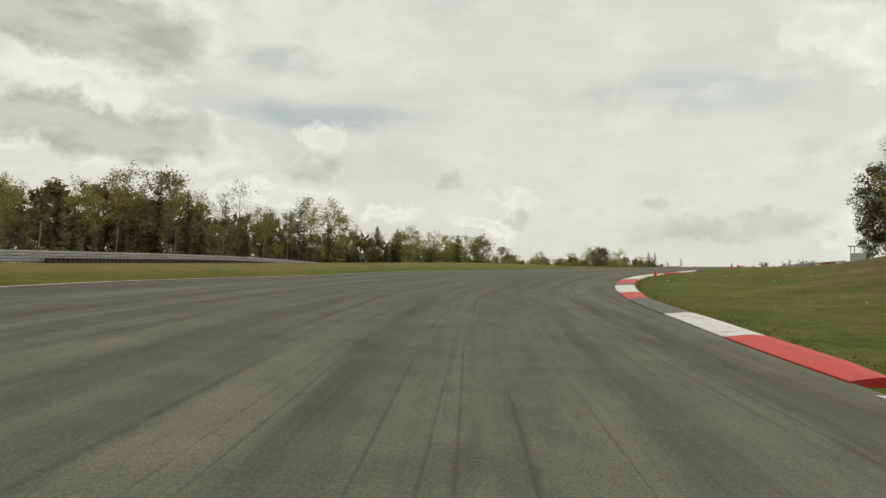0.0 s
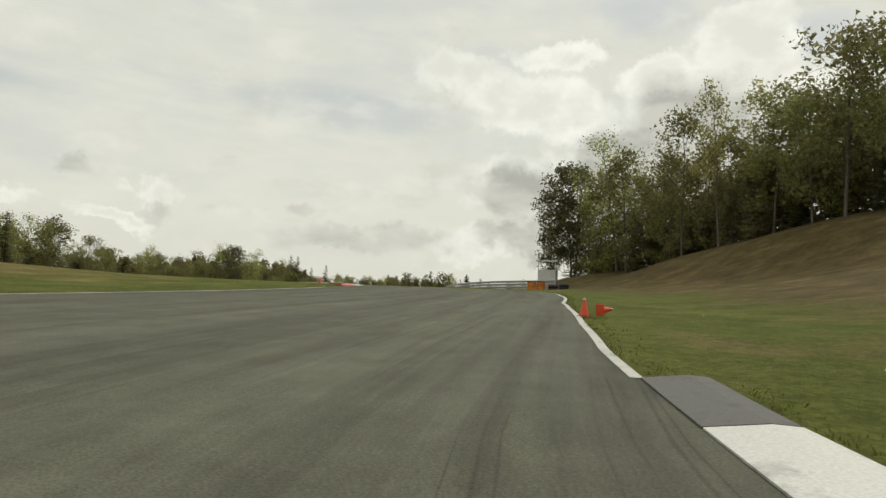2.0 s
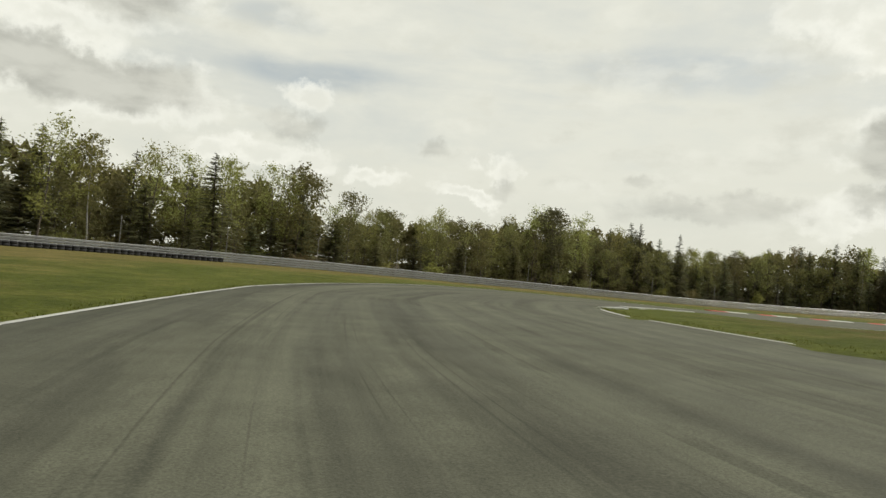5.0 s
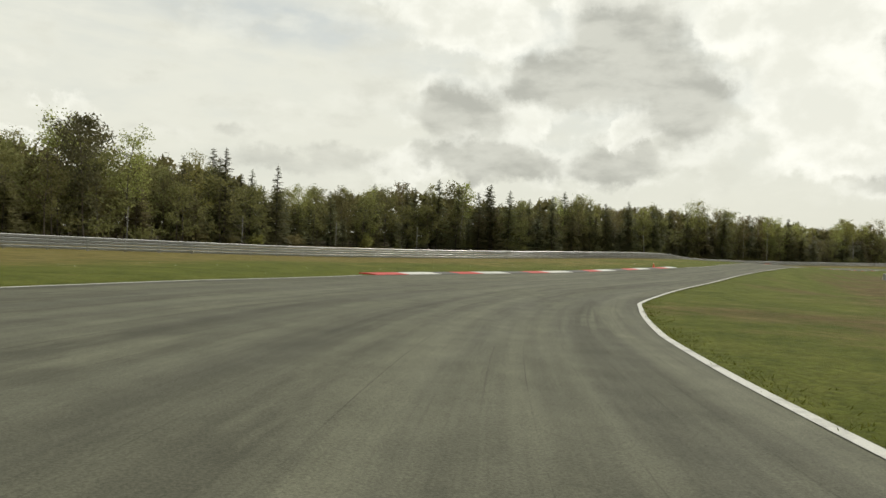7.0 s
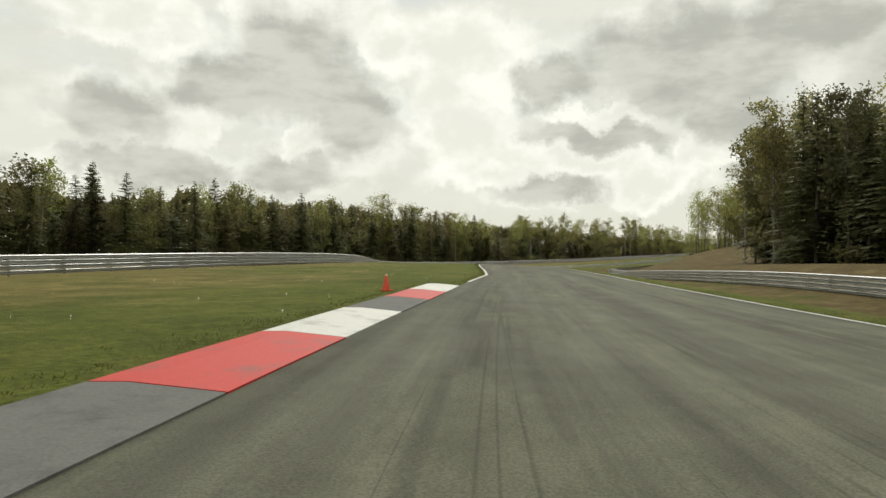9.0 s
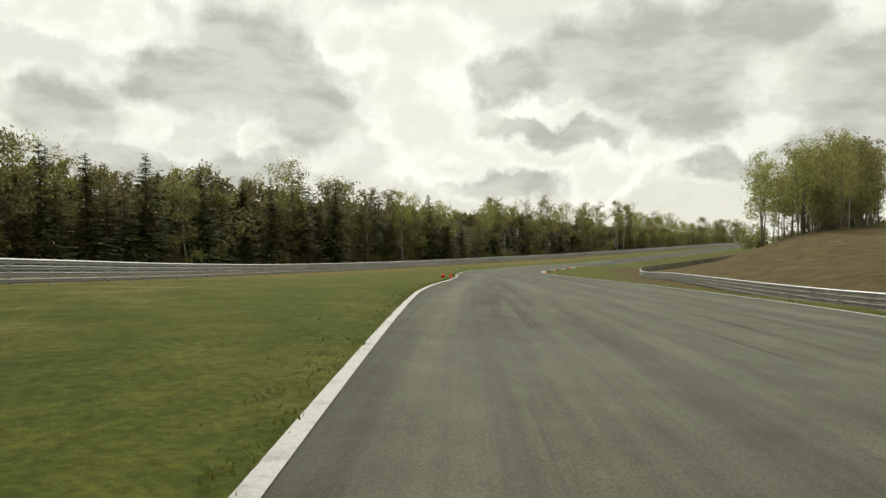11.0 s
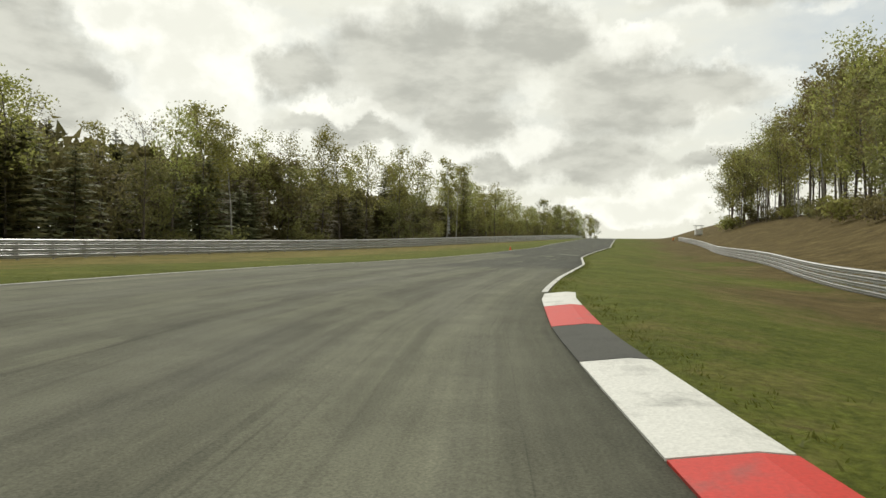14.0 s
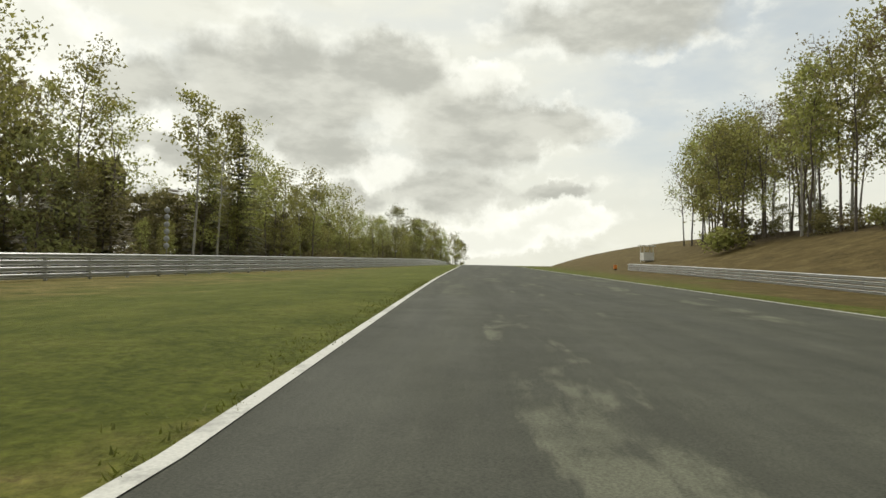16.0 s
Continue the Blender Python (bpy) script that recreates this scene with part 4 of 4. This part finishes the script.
def conifer(name, seed, h, base, spread, n_whorls, per, leaf, bark, label, droop=0.25, top=0.9):
    rnd = np.random.RandomState(seed)
    tree = tagged(new(name), label, "tree", "trees of the woods round the circuit")
    zs = np.linspace(0, h, 6)
    v, f = tube(np.column_stack([0 * zs, 0 * zs, zs]), 0.0105 * h * (1.1 - zs / h) + 0.01, 7)
    part("trunk", mesh_of("trunk", v, f, bark, True), tree)
    quads = []
    for k in range(n_whorls):
        f_ = k / n_whorls
        z = h * (base + (1 - base) * f_)
        for j in range(per):
            az = rnd.uniform(0, 2 * math.pi)
            length = spread * (1 - f_) ** top * rnd.uniform(0.6, 1.12) + 0.2
            out = np.array([math.cos(az), math.sin(az), 0])
            side = np.array([-out[1], out[0], 0])
            zz = z + rnd.uniform(-0.3, 0.3)
            for m in range(4):
                a, b = m / 4 * length, (m + 1.35) / 4 * length
                w = 0.42 * (1.15 - m / 4.5) * min(1, 0.35 + length / 2.2) * rnd.uniform(0.7, 1.2)
                tilt = rnd.uniform(-0.25, 0.25) * w
                sh = side * rnd.uniform(-0.25, 0.25) * length * m / 4
                h1 = np.array([0, 0, zz + 0.18 * a - droop * a * a / max(spread, 0.1)])
                h2 = np.array([0, 0, zz + 0.18 * b - droop * b * b / max(spread, 0.1) - 0.06])
                quads.append([out * a + h1 + sh, out * (a + b) / 2 + side * w + (h1 + h2) / 2 + sh + np.array([0, 0, tilt - 0.1]), out * b + h2 + sh, out * (a + b) / 2 - side * w + (h1 + h2) / 2 + sh - np.array([0, 0, tilt + 0.1])])
    q = np.array(quads)
    part("crown", mesh_of("crown", q.reshape(-1, 3), np.arange(len(q) * 4).reshape(-1, 4), leaf), tree)
    return tree


def shrub(name, seed, h, n, leaf, label):
    rnd = np.random.RandomState(seed)
    ob = tagged(new(name), label, "shrub", "undergrowth along the woods")
    pieces, tips = [], []
    for k in range(7):
        d = np.array([rnd.normal(0, 0.5), rnd.normal(0, 0.5), 1.0])
        st = d * h * rnd.uniform(0.5, 0.95) * np.linspace(0, 1, 4)[:, None] / np.linalg.norm(d)
        pieces.append(tube(st, [0.03, 0.024, 0.016, 0.008], 4))
        tips += [st[1], st[2], st[3], st[3]]
    v, f = gather(pieces)
    part("stem", mesh_of("stem", v, f, BARK), ob)
    tips = np.array(tips)
    v, f = leaves(rnd, tips[rnd.randint(0, len(tips), n)], h * 0.2, 0.17)
    part("foliage", mesh_of("foliage", v, f, leaf), ob)
    return ob


# each kind is grown once, 15 m tall, and set out many times
PARK = (0, -2000, -300)
SPECIES = {
    "spring_a": [broadleaf("maple_tree", 11, 15, 0.26, 3.3, 15, 1800, 0.15, LEAF_SPRING, BARK, "tall broadleaf tree with airy young green leaves"),
                 broadleaf("maple_tree", 12, 15, 0.36, 2.8, 14, 1700, 0.145, LEAF_SPRING, BARK, "slender broadleaf tree with light spring leaves"),
                 broadleaf("maple_tree", 13, 15, 0.22, 3.0, 15, 1700, 0.145, LEAF_SPRING, BARK, "forked broadleaf tree with thin spring leaves", 0.04)],
    "spring_b": [broadleaf("aspen_tree", 21, 15, 0.50, 2.1, 14, 1200, 0.16, LEAF_SPRING, BIRCH, "pale-stemmed aspen with sparse yellow-green leaves"),
                 broadleaf("aspen_tree", 22, 15, 0.45, 2.3, 14, 1200, 0.16, LEAF_OLIVE, BIRCH, "pale-stemmed birch with olive-brown buds", 0.03)],
    "green": [broadleaf("oak_tree", 31, 15, 0.16, 3.6, 16, 2100, 0.20, LEAF_GREEN, BARK, "dense dark green broadleaf tree"),
              broadleaf("oak_tree", 32, 15, 0.10, 3.3, 16, 2100, 0.205, LEAF_GREEN, BARK, "full dark green broadleaf tree with low branches")],
    "bare": [broadleaf("ash_tree", 41, 15, 0.36, 3.0, 20, 500, 0.13, LEAF_OLIVE, BARK, "nearly bare tree with brown budding twigs")],
    "spruce": [conifer("spruce_tree", 51, 15, 0.04, 3.5, 34, 8, NEEDLE, BARK, "dark pointed spruce tree", 0.25, 0.78),
               conifer("spruce_tree", 52, 15, 0.06, 3.0, 32, 8, NEEDLE, BARK, "narrow dark spruce tree", 0.25, 0.72)],
    "pine": [broadleaf("pine_tree", 61, 15, 0.20, 2.5, 24, 2700, 0.18, NEEDLE, BARK, "ragged dark pine tree with open lower trunk")],
    "fill": [conifer("hemlock_tree", 81, 9, 0.02, 3.0, 20, 8, NEEDLE, BARK, "low dense dark hemlock at the edge of the woods", 0.2, 0.55),
             conifer("cedar_tree", 82, 9, 0.02, 2.6, 20, 8, CEDAR, BARK, "low dense olive cedar at the edge of the woods", 0.1, 0.5),
             broadleaf("young_tree", 83, 9, 0.06, 2.9, 12, 1500, 0.17, LEAF_GREEN, BARK, "bushy young tree at the edge of the woods")],
}
SPECIES["thicket"] = [broadleaf("thicket_tree", 91, 9, 0.04, 3.4, 7, 820, 0.30, LEAF_GREEN, BARK, "dense shadowy tree deep in the woods"), conifer("thicket_tree", 92, 9, 0.02, 3.2, 13, 6, CEDAR, BARK, "dense olive evergreen deep in the woods", 0.1, 0.4)]
SPECIES["deep"] = [broadleaf("thicket_tree", 95, 9, 0.02, 3.6, 5, 300, 0.62, LEAF_GREEN, BARK, "shadowy mass of young trees deep in the woods")]
TALL = {"fill": 9.0, "thicket": 9.0, "deep": 9.0}
SHRUBS = [shrub("shrub", 71, 2.2, 420, LEAF_SPRING, "light green shrub at the edge of the woods"), shrub("shrub", 72, 2.6, 420, LEAF_OLIVE, "brown-green shrub at the edge of the woods"), shrub("shrub", 73, 2.8, 480, LEAF_GREEN, "dark green shrub under the trees")]
for obs in SPECIES.values():
    for ob in obs:
        ob.matrix_basis = pose(*PARK)
for ob in SHRUBS:
    ob.matrix_basis = pose(*PARK)
rt = random.Random(5)
used = set()
THICKET = []


def plant(kind, x, y, tall, z=None):
    """A tree of that kind, tall metres high; the grown ones are moved out first, then copied."""
    ob = rt.choice(SPECIES[kind])
    if kind in ("thicket", "deep"):
        k = tall / 9.0
        wide = k * rt.uniform(0.85, 1.15)
        THICKET.append((ob, pose(x, y, z - 0.05, 0, 0, rt.uniform(0, 360)) @ Matrix.Diagonal((wide, wide, k, 1))))
        return ob
    k = tall / TALL.get(kind, 15.0)
    wide = k * rt.uniform(0.85, 1.15)
    m = pose(x, y, (on_ground(x, y) if z is None else z) - 0.05, rt.uniform(-2.5, 2.5), rt.uniform(-2.5, 2.5), rt.uniform(0, 360)) @ Matrix.Diagonal((wide, wide, k, 1))
    if ob.name not in used:
        used.add(ob.name)
        ob.matrix_basis = m
        return ob
    c = copy_thing(ob, pose(0, 0, 0))
    c.matrix_basis = m
    return c


def bush(x, y, z, k):
    ob = rt.choice(SHRUBS)
    m = pose(x, y, z - 0.03, 0, 0, rt.uniform(0, 360)) @ Matrix.Diagonal((k * rt.uniform(0.9, 1.4), k * rt.uniform(0.9, 1.4), k, 1))
    if ob.name not in used:
        used.add(ob.name)
        ob.matrix_basis = m
        return
    copy_thing(ob, pose(0, 0, 0)).matrix_basis = m


# trees that stand out of the woods' outline: kind, x, y, top
LANDMARKS = [("spring_a", -57.5, 141.3, 21), ("spring_a", -45, 161, 17.6), ("spruce", -33.5, 175, 17.3), ("pine", 5, 248, 20.4), ("spruce", 25.5, 275.4, 20.6), ("spring_b", 85, 318, 19.8), ("spruce", 105, 324.5, 21), ("spruce", 123, 317.4, 18.8),
             ("spruce", 171.7, 329, 18.0), ("spring_a", 186.7, 327, 19.4), ("spring_b", 200.4, 330, 18.2), ("spruce", 212, 326, 17.3), ("spring_b", 266.3, 328.6, 18.0), ("spring_a", 293, 326.7, 19.0), ("spring_b", 338.6, 320, 20.2),
             ("spring_a", 319.5, 320, 17.6), ("spring_a", 308.5, 319.4, 17.2), ("pine", 51.3, 129, 26), ("pine", 49.2, 132, 20), ("pine", 47.6, 129.0, 22), ("pine", 49.4, 126.2, 25.5), ("spring_a", 47.2, 111.2, 25), ("spring_a", 386, 257.0, 23.5), ("spring_a", 378, 257.5, 22.0), ("bare", 391, 257, 20.5), ("spring_b", 354.4, 251.2, 22)]
for kind, x, y, top in LANDMARKS:
    g = on_ground(x, y)
    plant(kind, x, y, (top - g) * 0.99, g)


def row(edge, gap, off, side, jitter, mix, tall, under=0.0):
    """One loose row of trees at a distance behind an edge line; side +1: to the left of the line."""
    c = spline([(x, y, 0) for x, y in edge], gap)
    t = np.gradient(c[:, :2], axis=0)
    t /= np.linalg.norm(t, axis=1)[:, None]
    ox = c[:, 0] - t[:, 1] * off * side + np.array([rt.uniform(-1, 1) for _ in c]) * jitter
    oy = c[:, 1] + t[:, 0] * off * side + np.array([rt.uniform(-1, 1) for _ in c]) * jitter
    for x, y, z in zip(ox, oy, height(ox, oy)[0]):
        kinds, weights = zip(*mix(x, y))
        kind = rt.choices(kinds, weights)[0]
        if kind is not None:
            plant(kind, float(x), float(y), rt.uniform(*tall(x, y)), float(z))
        if rt.random() < under:
            bush(float(x + rt.uniform(-2.5, 2.5)), float(y + rt.uniform(-2.5, 2.5)), float(z), rt.uniform(0.6, 1.3))


# height of the woods' top, along their edge
TOPS = [(0, 15), (53, 15), (66, 16), (73, 20), (80, 22), (102, 22.6), (108, 18), (125, 22.6), (133, 17), (145, 19), (156, 18), (171, 17), (177, 19), (188, 20), (197, 15), (207, 15), (222, 17), (235, 15), (248, 20.5), (257, 21),
        (264, 16.5), (278, 19), (282, 21.6), (298, 20), (303, 17.5), (310, 16), (326, 16.5), (340, 19), (351, 21.3), (371, 21.6), (385, 17.5), (393, 21), (413, 21.2), (424, 19.5), (457, 20.8), (473, 18.3), (485, 17.2), (511, 17.2),
        (526, 16), (535, 18), (540, 15.6), (558, 19), (564, 17.6), (594, 18.7), (609, 20.5), (621, 20.3), (631, 14.5), (639, 17.8), (668, 17), (690, 15), (719, 13.3), (790, 12)]
EDGE_FINE = spline([(x, y, 0) for x, y in EDGE_LEFT], 1.0)[:, :2]
EDGE_RUN = np.concatenate([[0], np.cumsum(np.linalg.norm(np.diff(EDGE_FINE, axis=0), axis=1))])


def along_woods(x, y):
    return float(EDGE_RUN[int(np.argmin(np.hypot(EDGE_FINE[:, 0] - x, EDGE_FINE[:, 1] - y)))])


def woods_height(x, y):
    return max(4.0, table(TOPS, along_woods(x, y)) - on_ground(x, y))


def mix_left(x, y):
    a = along_woods(x, y)
    if 597 < a < 605:
        return [(None, 1)]
    if a < 185:
        return [("spring_a", 6), ("green", 3), ("spruce", 5), ("bare", 1), ("spring_b", 2)]
    if a < 276:
        return [("green", 6), ("spring_a", 5), ("spruce", 1), ("bare", 1)]
    if a < 302:
        return [("spruce", 6), ("pine", 1)]
    if a < 332:
        return [("green", 6), ("spring_a", 3), ("spruce", 1)]
    if a < 470:
        return [("spruce", 10), ("spring_a", 2), ("spring_b", 1), ("green", 2)]
    if a < 530:
        return [("spruce", 4), ("spring_a", 4), ("spring_b", 4), ("bare", 3), (None, 3)]
    if a < 624:
        return [("spring_a", 5), ("spring_b", 6), ("bare", 1), ("spruce", 1), (None, 4 if a < 575 else 8)]
    return [("spring_a", 8), ("green", 1), ("spring_b", 1), ("bare", 1)]


def tall_left(x, y):
    h = woods_height(x, y)
    return (0.80 * h, 1.0 * h)


def fill_mix(x, y):
    a = along_woods(x, y)
    if a < 185:
        return [("fill", 8), ("spruce", 2)]
    return [("fill", 9), (None, 1)] if a < 595 else [("fill", 2), ("green", 1), ("spring_a", 5)]


def fill_tall(x, y):
    a = along_woods(x, y)
    h = woods_height(x, y)
    if a < 185:
        return (0.38 * h, 0.66 * h)
    if 595 < a < 607:
        return (3.5, 5.0)
    if a > 560:
        return (0.34 * h, 0.52 * h)
    return (0.45 * h, 0.66 * h)


row(EDGE_LEFT, 3.4, 2.5, 1, 1.6, fill_mix, fill_tall, 0.3)
row(EDGE_LEFT, 5.6, 3.0, 1, 2.2, mix_left, tall_left, 0.2)
row(EDGE_LEFT, 5.0, 9.0, 1, 2.4, mix_left, tall_left)
row(EDGE_LEFT, 3.0, 7.0, 1, 1.5, lambda x, y: [("thicket" if along_woods(x, y) > 490 else None, 1)], fill_tall)
row(EDGE_LEFT, 3.6, 12.0, 1, 1.5, lambda x, y: [("thicket", 1)], lambda x, y: tuple(1.0 * h for h in fill_tall(x, y)))
row(EDGE_LEFT, 3.4, 17.0, 1, 1.5, lambda x, y: [("deep", 1)], lambda x, y: tuple(1.12 * h for h in fill_tall(x, y)))
row(EDGE_LEFT, 3.4, 23.0, 1, 1.5, lambda x, y: [("deep", 1)], lambda x, y: tuple(1.2 * h for h in fill_tall(x, y)))
row(EDGE_LEFT, 12.0, 20.0, 1, 3.0, mix_left, tall_left)
# the wooded knoll inside the first bend
for off in (1.5, 7, 15):
    row(KNOLL, 4.4, off, -1, 1.6, lambda x, y: [("spring_a", 5), ("green", 7), ("pine", 3), ("spring_b", 2)], lambda x, y: (11, 15.2), 0.3)
row(KNOLL, 3.4, 12, -1, 1.5, lambda x, y: [("thicket", 1)], lambda x, y: (8, 12))
row(KNOLL, 3.2, 4, -1, 1.8, lambda x, y: [("fill", 1)], lambda x, y: (4, 8), 0.4)
row(KNOLL, 3.0, 19, -1, 1.5, lambda x, y: [("deep", 1)], lambda x, y: (7, 10))
row(KNOLL, 3.0, 9, -1, 1.5, lambda x, y: [("thicket", 1)], lambda x, y: (5, 8))
# the woods beyond the right rail
for off in (0.5, 5, 10, 16):
    row(COPSE, 4.4, off, -1, 1.6, lambda x, y: [("spring_b", 2), ("spring_a", 3), ("spruce", 5), ("pine", 3), ("green", 4)], lambda x, y: (18, 25), 0.1)
row(COPSE, 3.6, 5, -1, 1.5, lambda x, y: [("fill", 1)], lambda x, y: (8, 12))
row(COPSE, 3.6, 13, -1, 1.5, lambda x, y: [("thicket", 1)], lambda x, y: (9, 13))
# the trees along the top of the long bank
for off in (0.0, 5.0, 10.5):
    row(RIDGE, 4.6, off, -1, 1.8, lambda x, y: [("spring_a", 9), ("spring_b", 2), ("green", 1), ("bare", 1)], lambda x, y: (16, 19) if x > 360 else (19, 23.5) if x > 300 else (17, 22) if x > 280 else (13, 17), 0.7 if off == 0.0 else 0.0)
row(RIDGE[:4], 4.0, 9, -1, 1.5, lambda x, y: [("fill", 1), ("green", 1)], lambda x, y: (6, 9))
row(RIDGE[2:], 2.6, 4.0, -1, 1.3, lambda x, y: [("thicket", 1)], lambda x, y: (1.4, 3.0))
row(RIDGE[3:], 4.0, 12, -1, 2.0, lambda x, y: [("fill", 2), ("green", 1), (None, 1)], lambda x, y: (2.5, 5.0), 0.5)
# trees behind the crest and on the skyline
row([(420, 312), (470, 309), (500, 306), (530, 303)], 4.5, 4, 1, 2, lambda x, y: [("spring_a", 4), ("green", 3)], lambda x, y: (9, 14))
row([(-130, 330), (-40, 380), (60, 410), (180, 415), (300, 400), (420, 380)], 11, 4, 1, 3, lambda x, y: [("green", 4), ("spruce", 5), ("spring_a", 2)], lambda x, y: (13, 19))

# ---- the dense inside of the woods, one tangled mass ----
def tangle():
    source = {}
    verts, tris, mats, o = [], [], [], 0
    for ob, m in THICKET:
        if ob.name not in source:
            got = []
            for child in ob.children:
                me = child.data
                me.calc_loop_triangles()
                v, t = np.zeros(len(me.vertices) * 3), np.zeros(len(me.loop_triangles) * 3, int)
                me.vertices.foreach_get("co", v)
                me.loop_triangles.foreach_get("vertices", t)
                got.append((v.reshape(-1, 3), t.reshape(-1, 3), TANGLE_MATS.index(me.materials[0])))
            source[ob.name] = got
        mm = np.array(m)
        for v, t, k in source[ob.name]:
            verts.append(v @ mm[:3, :3].T + mm[:3, 3])
            tris.append(t + o)
            mats.append(np.full(len(t), k))
            o += len(v)
    verts, tris, mats = np.vstack(verts), np.vstack(tris), np.concatenate(mats)
    me = bpy.data.meshes.new("woods_thicket")
    me.vertices.add(len(verts))
    me.vertices.foreach_set("co", verts.ravel())
    me.loops.add(len(tris) * 3)
    me.loops.foreach_set("vertex_index", tris.ravel())
    me.polygons.add(len(tris))
    me.polygons.foreach_set("loop_start", np.arange(0, len(tris) * 3, 3))
    for mat in TANGLE_MATS:
        me.materials.append(mat)
    me.polygons.foreach_set("material_index", mats)
    me.update(calc_edges=True)
    tagged(new("woods_thicket", me), "dense shadowy young trees deep in the woods", "woods", kind="stuff")


TANGLE_MATS = [BARK, LEAF_GREEN, CEDAR]
tangle()
for ob in SPECIES["thicket"] + SPECIES["deep"]:
    for child in list(ob.children):
        bpy.data.objects.remove(child)
    bpy.data.objects.remove(ob)

# ---- grass tufts on the verges ----
rg = np.random.RandomState(9)
n_t = 16000
ts = rg.uniform(-5, 480, n_t)
left_side = rg.rand(n_t) < 0.5
off = 0.02 + rg.exponential(0.16, n_t)
td = np.where(left_side, table(LEFT, ts) - off, table(RIGHT, ts) + off)
for blocks, side in ((KERB_RIGHT_A, False), (KERB_LEFT_B, True), (KERB_LEFT_D, True), (KERB_RIGHT_E, False), (KERB_RIGHT_C, False)):
    hit = (left_side == side) & (ts > blocks[0][1]) & (ts < blocks[-1][2])
    td = np.where(hit, td + np.where(left_side, -1, 1) * (1.3 if blocks is KERB_LEFT_B else 1.1 if side else 0.7), td)
tx, ty = at(ts, td)
tz = height(tx, ty)[0]
verts, faces = [], []
for k in range(3):
    ang, ln, wd = rg.uniform(0, 2 * np.pi, n_t), rg.uniform(0.012, 0.038, n_t), rg.uniform(0.005, 0.012, n_t)
    lx, ly = rg.normal(0, 0.025, n_t), rg.normal(0, 0.025, n_t)
    bx, by = tx + rg.normal(0, 0.05, n_t), ty + rg.normal(0, 0.05, n_t)
    tri = np.stack([np.stack([bx - np.cos(ang) * wd, by - np.sin(ang) * wd, tz - 0.01], -1), np.stack([bx + np.cos(ang) * wd, by + np.sin(ang) * wd, tz - 0.01], -1), np.stack([bx + lx, by + ly, tz + ln], -1)], 1)
    verts.append(tri.reshape(-1, 3))
verts = np.vstack(verts)
BLADE = make_leaf("grass_blades", (0.090, 0.108, 0.018), (0.170, 0.180, 0.042), 0.45)
tufts_me = bpy.data.meshes.new("grass_tufts")
tufts_me.from_pydata(verts.tolist(), [], np.arange(len(verts)).reshape(-1, 3).tolist())
tufts_me.materials.append(BLADE)
tagged(new("grass_tufts", tufts_me), "short uneven grass tufts along the asphalt's edges", "grass", kind="stuff")

# ---- small flowers in the verges ----
def flowers(name, n, s0, s1, side, near, far, size, mat, label):
    s = rg.uniform(s0, s1, n)
    off = rg.uniform(near, far, n)
    d = table(LEFT, s) - off if side < 0 else table(RIGHT, s) + off
    keep = rg.rand(n) < 0.35 + 0.65 * (np.sin(s * 0.9) * np.sin(off * 1.7 + s * 0.3) > 0.1)
    x, y = at(s[keep], d[keep])
    z = height(x, y)[0]
    verts, faces = [], []
    for px, py, pz, r, turn in zip(x, y, z, rg.uniform(0.6, 1.2, len(x)) * size, rg.uniform(0, 6.3, len(x))):
        o = len(verts)
        verts.append((px, py, pz + 0.05))
        verts += [(px + r * math.cos(turn + k * 1.2566), py + r * math.sin(turn + k * 1.2566), pz + 0.038 + 0.012 * (k % 2)) for k in range(5)]
        faces += [(o, o + 1 + k, o + 1 + (k + 1) % 5) for k in range(5)]
        verts += [(px - 0.004, py, pz - 0.02), (px + 0.004, py, pz - 0.02)]
        faces.append((o + 6, o + 7, o))
    me = bpy.data.meshes.new(name)
    me.from_pydata(verts, [], faces)
    me.materials.append(mat)
    return tagged(new(name, me), label, "flowers", kind="stuff")


YELLOW_PETAL = make_plain("yellow_petals", (0.55, 0.42, 0.03), 0.7)
WHITE_PETAL = make_plain("white_seed_heads", (0.60, 0.60, 0.55), 0.8)
flowers("dandelions", 70, 408, 430, -1, 2.5, 8, 0.025, YELLOW_PETAL, "yellow dandelions in the grass verge")
flowers("white_flowers", 120, 160, 240, -1, 1.5, 10, 0.015, WHITE_PETAL, "white seed heads in the mown grass")
flowers("white_flowers", 60, 359, 363.5, 1, 0.62, 1.0, 0.013, WHITE_PETAL, "white seed heads beside the kerb")
flowers("white_flowers", 60, 10, 60, 1, 1.5, 9, 0.02, WHITE_PETAL, "white seed heads on the grassy bank")
